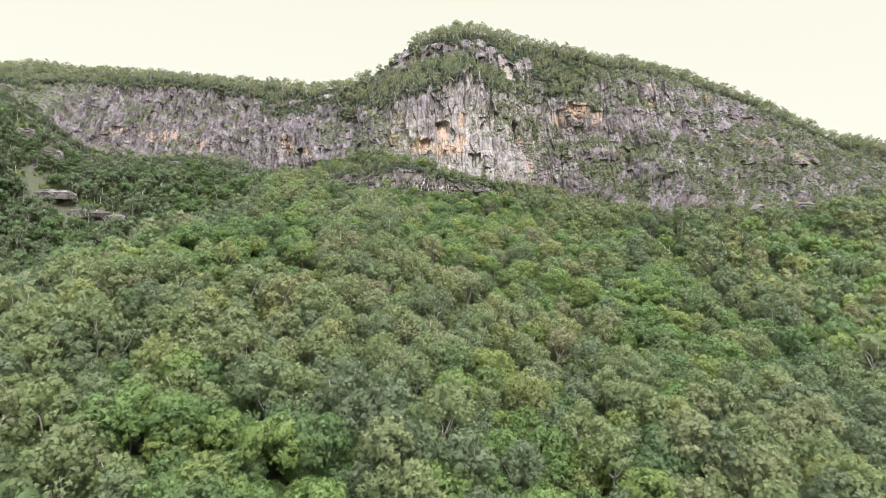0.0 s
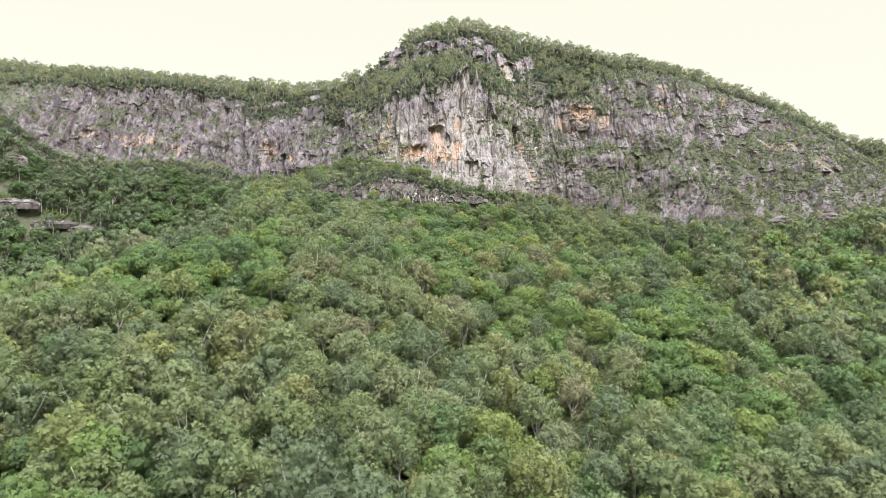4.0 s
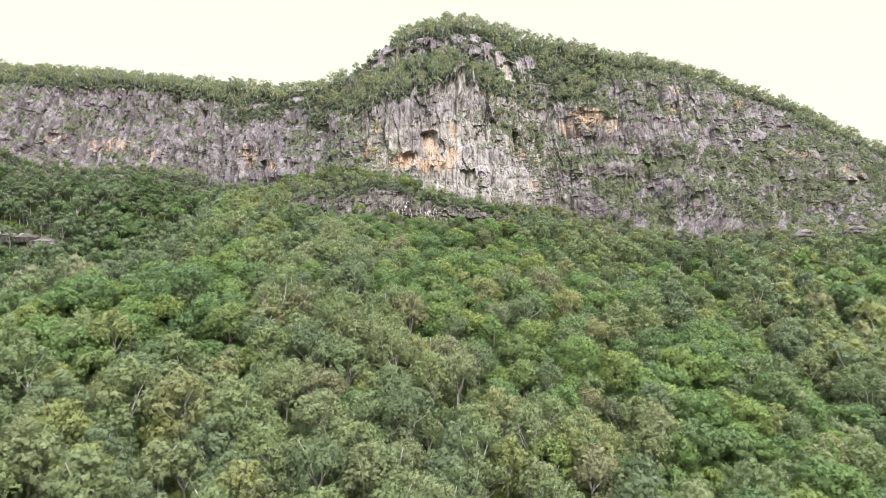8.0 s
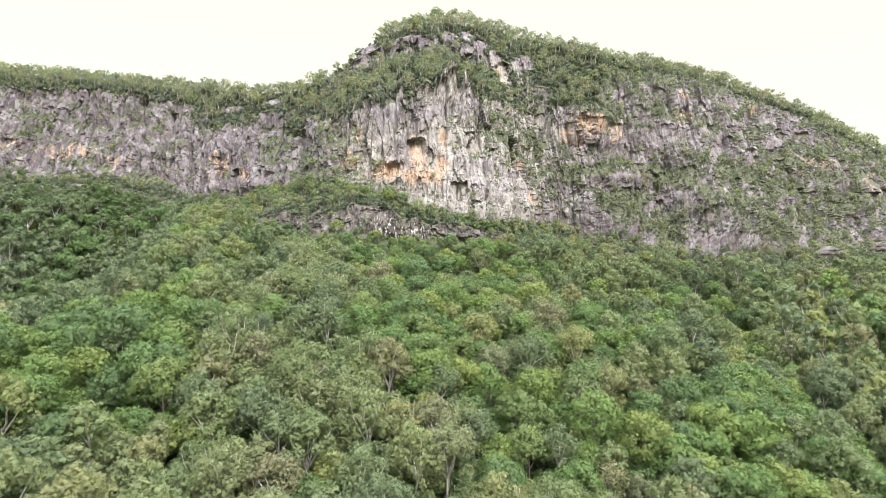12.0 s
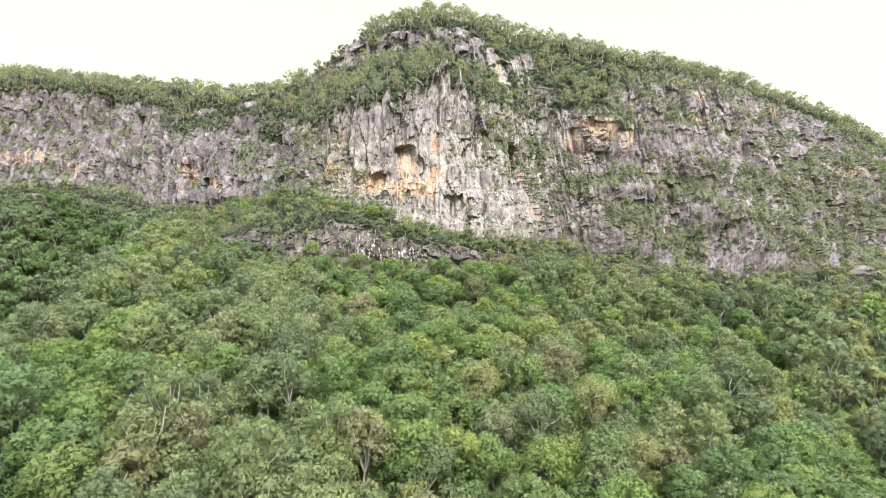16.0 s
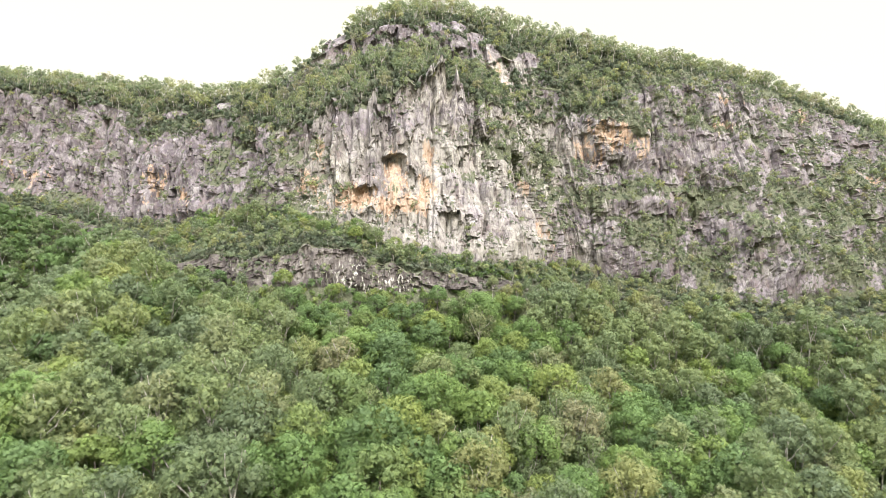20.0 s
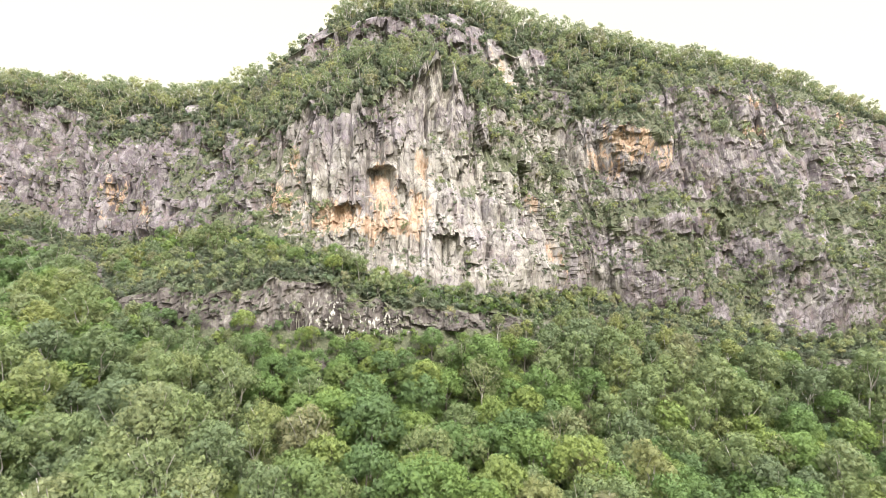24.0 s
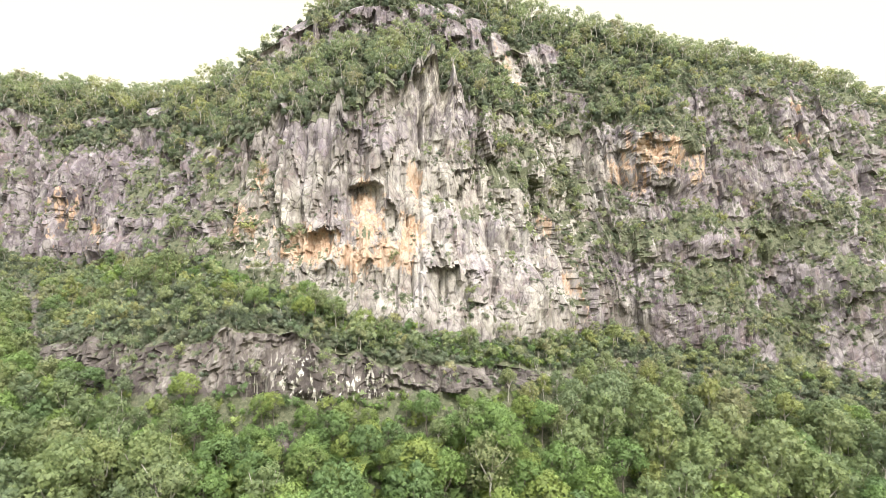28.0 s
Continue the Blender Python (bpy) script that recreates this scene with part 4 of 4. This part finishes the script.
def plant_near():
    for variant in range(5):
        trunk, limbs, leaves = gum_tree(17.5 + variant * 0.9, 4.9 + 0.25 * variant, 44, 50, 0.60)
        base = thing("eucalyptus_tree", "tall eucalyptus with pale bare trunk and open olive-green crown", "tree", "forest trees",
                     [("trunk", wood_mesh("trunk", trunk, M_BARK), "pale grey trunk"), *[("limb", wood_mesh("limb", [l], M_BARK), "") for l in limbs], ("crown", leaf_mesh("crown", leaves, M_GUM), "olive-green leaf clumps")])
        m = np.where(NEAR & ~IS_LUSH)[0][variant::5]
        copies(base, FOREST[m, :3].tolist(), FOREST[m, 3].tolist())
        trunk, limbs, leaves = lush_tree(14.5 + variant * 0.8, 4.7 + 0.25 * variant, 38, 50, 0.62)
        base = thing("rainforest_tree", "dense rounded rainforest tree with bright green crown", "tree", "forest trees",
                     [("trunk", wood_mesh("trunk", trunk, M_DARK_BARK), "dark brown trunk"), *[("limb", wood_mesh("limb", [l], M_DARK_BARK), "") for l in limbs], ("crown", leaf_mesh("crown", leaves, M_LUSH), "bright green leaf clumps")])
        m = np.where(NEAR & IS_LUSH)[0][variant::5]
        copies(base, FOREST[m, :3].tolist(), FOREST[m, 3].tolist())


plant_near()


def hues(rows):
    # valley behind the spur: darker, bluer kinds, its shade put into their tint
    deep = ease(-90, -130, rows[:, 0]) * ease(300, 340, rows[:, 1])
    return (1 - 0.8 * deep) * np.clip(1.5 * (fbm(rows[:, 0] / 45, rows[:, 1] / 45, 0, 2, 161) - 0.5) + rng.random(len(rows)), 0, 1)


def plant_far():
    middle = (FOREST[:, 0] > -112) & (FOREST[:, 0] < 145) & (FOREST[:, 1] < 392) & (FOREST[:, 1] > 102)
    for where, gc, lc, size in ((middle, (38, 38), (34, 40), 0.74), (~middle, (16, 18), (15, 19), 1.5)):
        gum, lush = [gum_tree(18.5 + 0.6 * v, 5.0 + 0.2 * v, *gc, size) for v in range(5)], [lush_tree(15 + 0.6 * v, 4.9 + 0.15 * v, *lc, size) for v in range(5)]
        spread_woods(where, gum, lush)


def spread_woods(where, gum, lush):
    m = np.where(~NEAR & ~IS_LUSH & where)[0]
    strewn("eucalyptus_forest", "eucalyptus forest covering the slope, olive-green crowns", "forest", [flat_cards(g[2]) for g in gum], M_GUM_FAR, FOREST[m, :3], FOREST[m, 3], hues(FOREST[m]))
    strewn_wood("eucalyptus_trunks", "pale trunks and limbs of the eucalyptus forest", [g[0] + g[1][:3] for g in gum], M_BARK, FOREST[m, :3], FOREST[m, 3])
    m = np.where(~NEAR & IS_LUSH & where)[0]
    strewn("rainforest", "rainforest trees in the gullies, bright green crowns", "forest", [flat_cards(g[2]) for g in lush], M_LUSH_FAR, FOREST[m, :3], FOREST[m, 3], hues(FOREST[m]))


plant_far()


def plant_heights():
    """Trees on the shoulders above the cliffs and along the crest, smaller and more open."""
    x, y = scatter(-430, 430, 380, 620, 4.5)
    top, crest = line_at(TOP_AT, x), line_at(CREST_AT, x)
    thick = fbm(x / 25, y / 25, 0, 3, 151)
    keep = (y > top + 1) & (y < crest + 16) & ((thick > 0.36) | (y > crest - 12))
    x, y = x[keep], y[keep]
    z = ground(x, y)
    # rock stays clear, and so does the strip just in front of it
    bare = np.maximum(np.maximum(patches(x, z, BARE), patches(x, z + 3.5, BARE)), np.maximum(patches(x, z + 7, BARE), patches(x, z + 10, BARE)))
    grow = bare < 0.30
    x, y, z = x[grow], y[grow], z[grow]
    near_crest = 1 - ease(0, 25, line_at(CREST_AT, x) - y)
    s = rng.uniform(0.6, 1.15, len(x)) * (0.84 + 0.3 * near_crest)
    p = np.stack([x, y, z - 0.4], 1)
    kinds = [gum_tree(10.0, 3.1, 17, 15, 0.70, 1.0) for _ in range(5)]
    strewn("ridge_woodland", "low open eucalyptus woodland on the ridge and upper slopes", "woodland", [flat_cards(g[2]) for g in kinds], M_RIDGE, p, s, rng.random(len(p)))
    strewn_wood("ridge_trunks", "thin pale trunks of the ridge woodland", [g[0] + g[1][:3] for g in kinds], M_BARK, p, s)


plant_heights()


def plant_undergrowth():
    """Low bushes and tussocks between the trees of the upper slopes."""
    weight = AREA * ease(0.2, 0.5, NORMAL[..., 2])
    weight[: MARK[9]] = 0
    weight[MARK[12] + 2:] = 0
    weight[:, np.abs(COL) > 430] = 0
    weight = weight * (1 - 0.93 * np.minimum(1, 1.5 * STRIPPED))
    flat_w = weight.ravel() / weight.sum()
    pick = rng.choice(flat_w.size, 6500, replace=False, p=flat_w)
    p = np.stack([GX.ravel()[pick], GY.ravel()[pick], GZ.ravel()[pick] - 0.1], 1)
    bushes = [scrub_bush(2.0, 1.5, 2, 13, 1.3) for _ in range(5)]
    strewn("ridge_undergrowth", "low bushes and tussocks between the ridge trees", "scrub", [flat_cards(q[2]) for q in bushes], M_SCRUB_FAR, p, rng.uniform(0.5, 1.3, len(p)), rng.random(len(p)))


plant_undergrowth()


def plant_forest_floor():
    """Saplings and bushes that fill the gaps under the forest crowns."""
    x, y = scatter(-125, 175, 95, 345, 3.9)
    keep = (y < line_at(LEDGE_AT, x) - 8) & (np.abs(x) < 0.77 * y + 15)
    x, y = x[keep], y[keep]
    p = np.stack([x, y, ground(x, y) - 0.2], 1)
    kinds = [scrub_bush(4.5, 2.0, 3, 8, 1.7) for _ in range(5)]
    strewn("forest_undergrowth", "green saplings and bushes under the forest crowns", "undergrowth", [flat_cards(q[2]) for q in kinds], M_LUSH_FAR, p, rng.uniform(0.8, 2.1, len(p)), rng.random(len(p)))


plant_forest_floor()


def plant_scrub():
    """Bushes on ledges and gentler parts of the cliffs, and along the bench above the lower rock shelf."""
    weight = AREA * np.clip(ease(0.28, 0.62, NORMAL[..., 2]) * 0.9 + 2.2 * np.clip(DRIFT - 0.54, 0, 1), 0, 1.2)
    weight[: MARK[6]] = 0
    weight[MARK[12]:] = 0
    weight[:, np.abs(COL) > 430] = 0
    weight[MARK[7]:MARK[8]] *= 3.2
    weight = weight * (1 + 0.9 * ease(50, 80, GX))
    weight[MARK[6]:MARK[7]] *= 0.8
    weight = weight * (1 - 0.8 * np.minimum(1, 1.6 * patches(GX, GZ, SLABS))) * (1 - 0.9 * STRIPPED)
    for ax, az, half, high, _ in ALCOVES:
        weight[(np.abs(GX - ax) < half) & (GZ < az + 1) & (GZ > az - 0.8 * high)] = 0
    flat_w = weight.ravel() / weight.sum()
    pick = rng.choice(flat_w.size, 24000, replace=False, p=flat_w)
    p = np.stack([GX.ravel()[pick], GY.ravel()[pick], GZ.ravel()[pick] - 0.2], 1)
    bench = (pick // GX.shape[1] >= MARK[7]) & (pick // GX.shape[1] < MARK[8])
    s = rng.uniform(0.4, 1.0, len(p)) * np.where(bench, 1.7, 1.0)
    bushes = [scrub_bush(1.9, 1.0, 3, 9, 0.66) for _ in range(6)]
    # stunted gums on the wider ledges and rubble
    few = rng.random(len(p)) < 0.12
    small = [gum_tree(6.5, 2.0, 9, 10, 0.8) for _ in range(5)]
    strewn("cliff_trees", "stunted eucalypts rooted on the cliff ledges", "trees", [flat_cards(g[2]) for g in small], M_RIDGE, p[few], rng.uniform(0.5, 1.15, few.sum()), rng.random(few.sum()))
    strewn_wood("cliff_tree_trunks", "thin pale trunks on the cliff ledges", [g[0] for g in small], M_BARK, p[few], np.full(few.sum(), 0.8))
    # fresh green shrubs along the foot of the cliff, below the rock shelf and in the western valley
    ux, uy = scatter(-160, 220, 270, 420, 2.5)
    under = (uy < line_at(LEDGE_AT, ux)) & (uy > line_at(LEDGE_AT, ux) - 48) & (np.abs(ux) < 0.5 * uy)
    bx, by = scatter(-75, 70, 340, 410, 1.9)
    foot = (by < line_at(FOOT_AT, bx) + 0.5) & (by > line_at(FOOT_AT, bx) - 7)
    vx, vy = scatter(-350, -130, 370, 490, 3.6)
    vale = (vy < line_at(LEDGE_AT, vx)) & ~((vx > -310) & (vx < -229) & (vy > 428) & (vy < 441))
    ux, uy = np.concatenate([ux[under], bx[foot], vx[vale]]), np.concatenate([uy[under], by[foot], vy[vale]])
    shrubs = [scrub_bush(2.0, 1.15, 3, 9, 0.66) for _ in range(6)]
    size = np.concatenate([rng.uniform(0.9, 2.2, under.sum()), rng.uniform(0.9, 1.9, foot.sum()), rng.uniform(1.4, 2.8, vale.sum())])
    strewn("bench_shrubs", "fresh green shrubs at the foot of the rocks", "shrubs", [flat_cards(b[2]) for b in shrubs], M_LUSH_FAR, np.stack([ux, uy, ground(ux, uy) - 0.2], 1), size, rng.random(len(ux)))
    strewn("cliff_scrub", "low green scrub clinging to the rock ledges", "scrub", [flat_cards(b[2]) for b in bushes], M_SCRUB_FAR, p, s, rng.random(len(p)))


plant_scrub()


def plant_dead():
    """Bleached standing dead trees among the living ones."""
    spots = [(14.5, 190, 15), (72, 172, 15), (-95, 158, 14), (24, 342, 9), (132, 366, 10), (-58, 342, 8), (86, 296, 13), (-20, 262, 13), (60, 236, 13), (112, 232, 12)]
    for k, (x, y, h) in enumerate(spots):
        trunk, limbs = dead_tree(h)
        base = thing("dead_tree", "bleached bare dead tree standing among green forest", "dead tree", "dead trees",
                     [("trunk", wood_mesh("trunk", trunk, M_DEAD), ""), *[("branch", wood_mesh("branch", [l], M_DEAD), "") for l in limbs]])
        zz = float(ground(np.array([float(x)]), np.array([float(y)]))[0])
        base.matrix_basis = turned((x, y, zz), 1.0)


plant_dead()


def outcrop(name_seed, long, deep, high):
    """A layered, jointed rock outcrop: one closed mesh, blocky in front and rounded on top."""
    nu, nv = 40, 18
    u, v = np.meshgrid(np.linspace(-1, 1, nu), np.linspace(0, 1, nv))
    taper = np.sqrt(np.clip(1 - np.abs(u) ** 3, 0.02, 1))
    ang = v * np.pi * 0.62
    x = u * long / 2
    out = np.cos(ang) * deep * taper
    z = np.sin(np.minimum(ang, np.pi / 2)) ** 0.6 * high * taper * (0.7 + 0.6 * vnoise(x / 6, 0, 0, name_seed)) - 2.6 * (v < 0.05)
    layer = 0.5 * (np.floor(z / 1.1 + 0.3 * vnoise(x / 5, 1, 0, name_seed)) % 2)
    out = out + facets(x, z, 3.0, 1.6, 1.2, name_seed) - layer
    p = np.stack([x, -out, z], -1)
    i = np.arange(nu * nv).reshape(nv, nu)
    me = raw_mesh("rock_outcrop", p.reshape(-1, 3), np.stack([i[:-1, :-1], i[:-1, 1:], i[1:, 1:], i[1:, :-1]], -1).reshape(-1, 4))
    give_value(me, "shelf", np.full(nu * nv, 0.8))
    give_value(me, "veg", np.clip(0.75 * (v.ravel() - 0.55) * 2, 0, 0.5))
    me.materials.append(M_MOUNTAIN)
    return me


def place_outcrops():
    for k, (x, y, turn, long, deep, high) in enumerate(OUTCROPS):
        z = float(ground(np.array([float(x)]), np.array([float(y)]))[0])
        ob = new("rock_outcrop", outcrop(300 + 7 * k, long, deep, high))
        ob.matrix_basis = pose(x, y, z, 0, 0, turn)
        tagged(ob, "dark layered rock outcrop breaking through the forest slope", "rock", "rock outcrops")


place_outcrops()
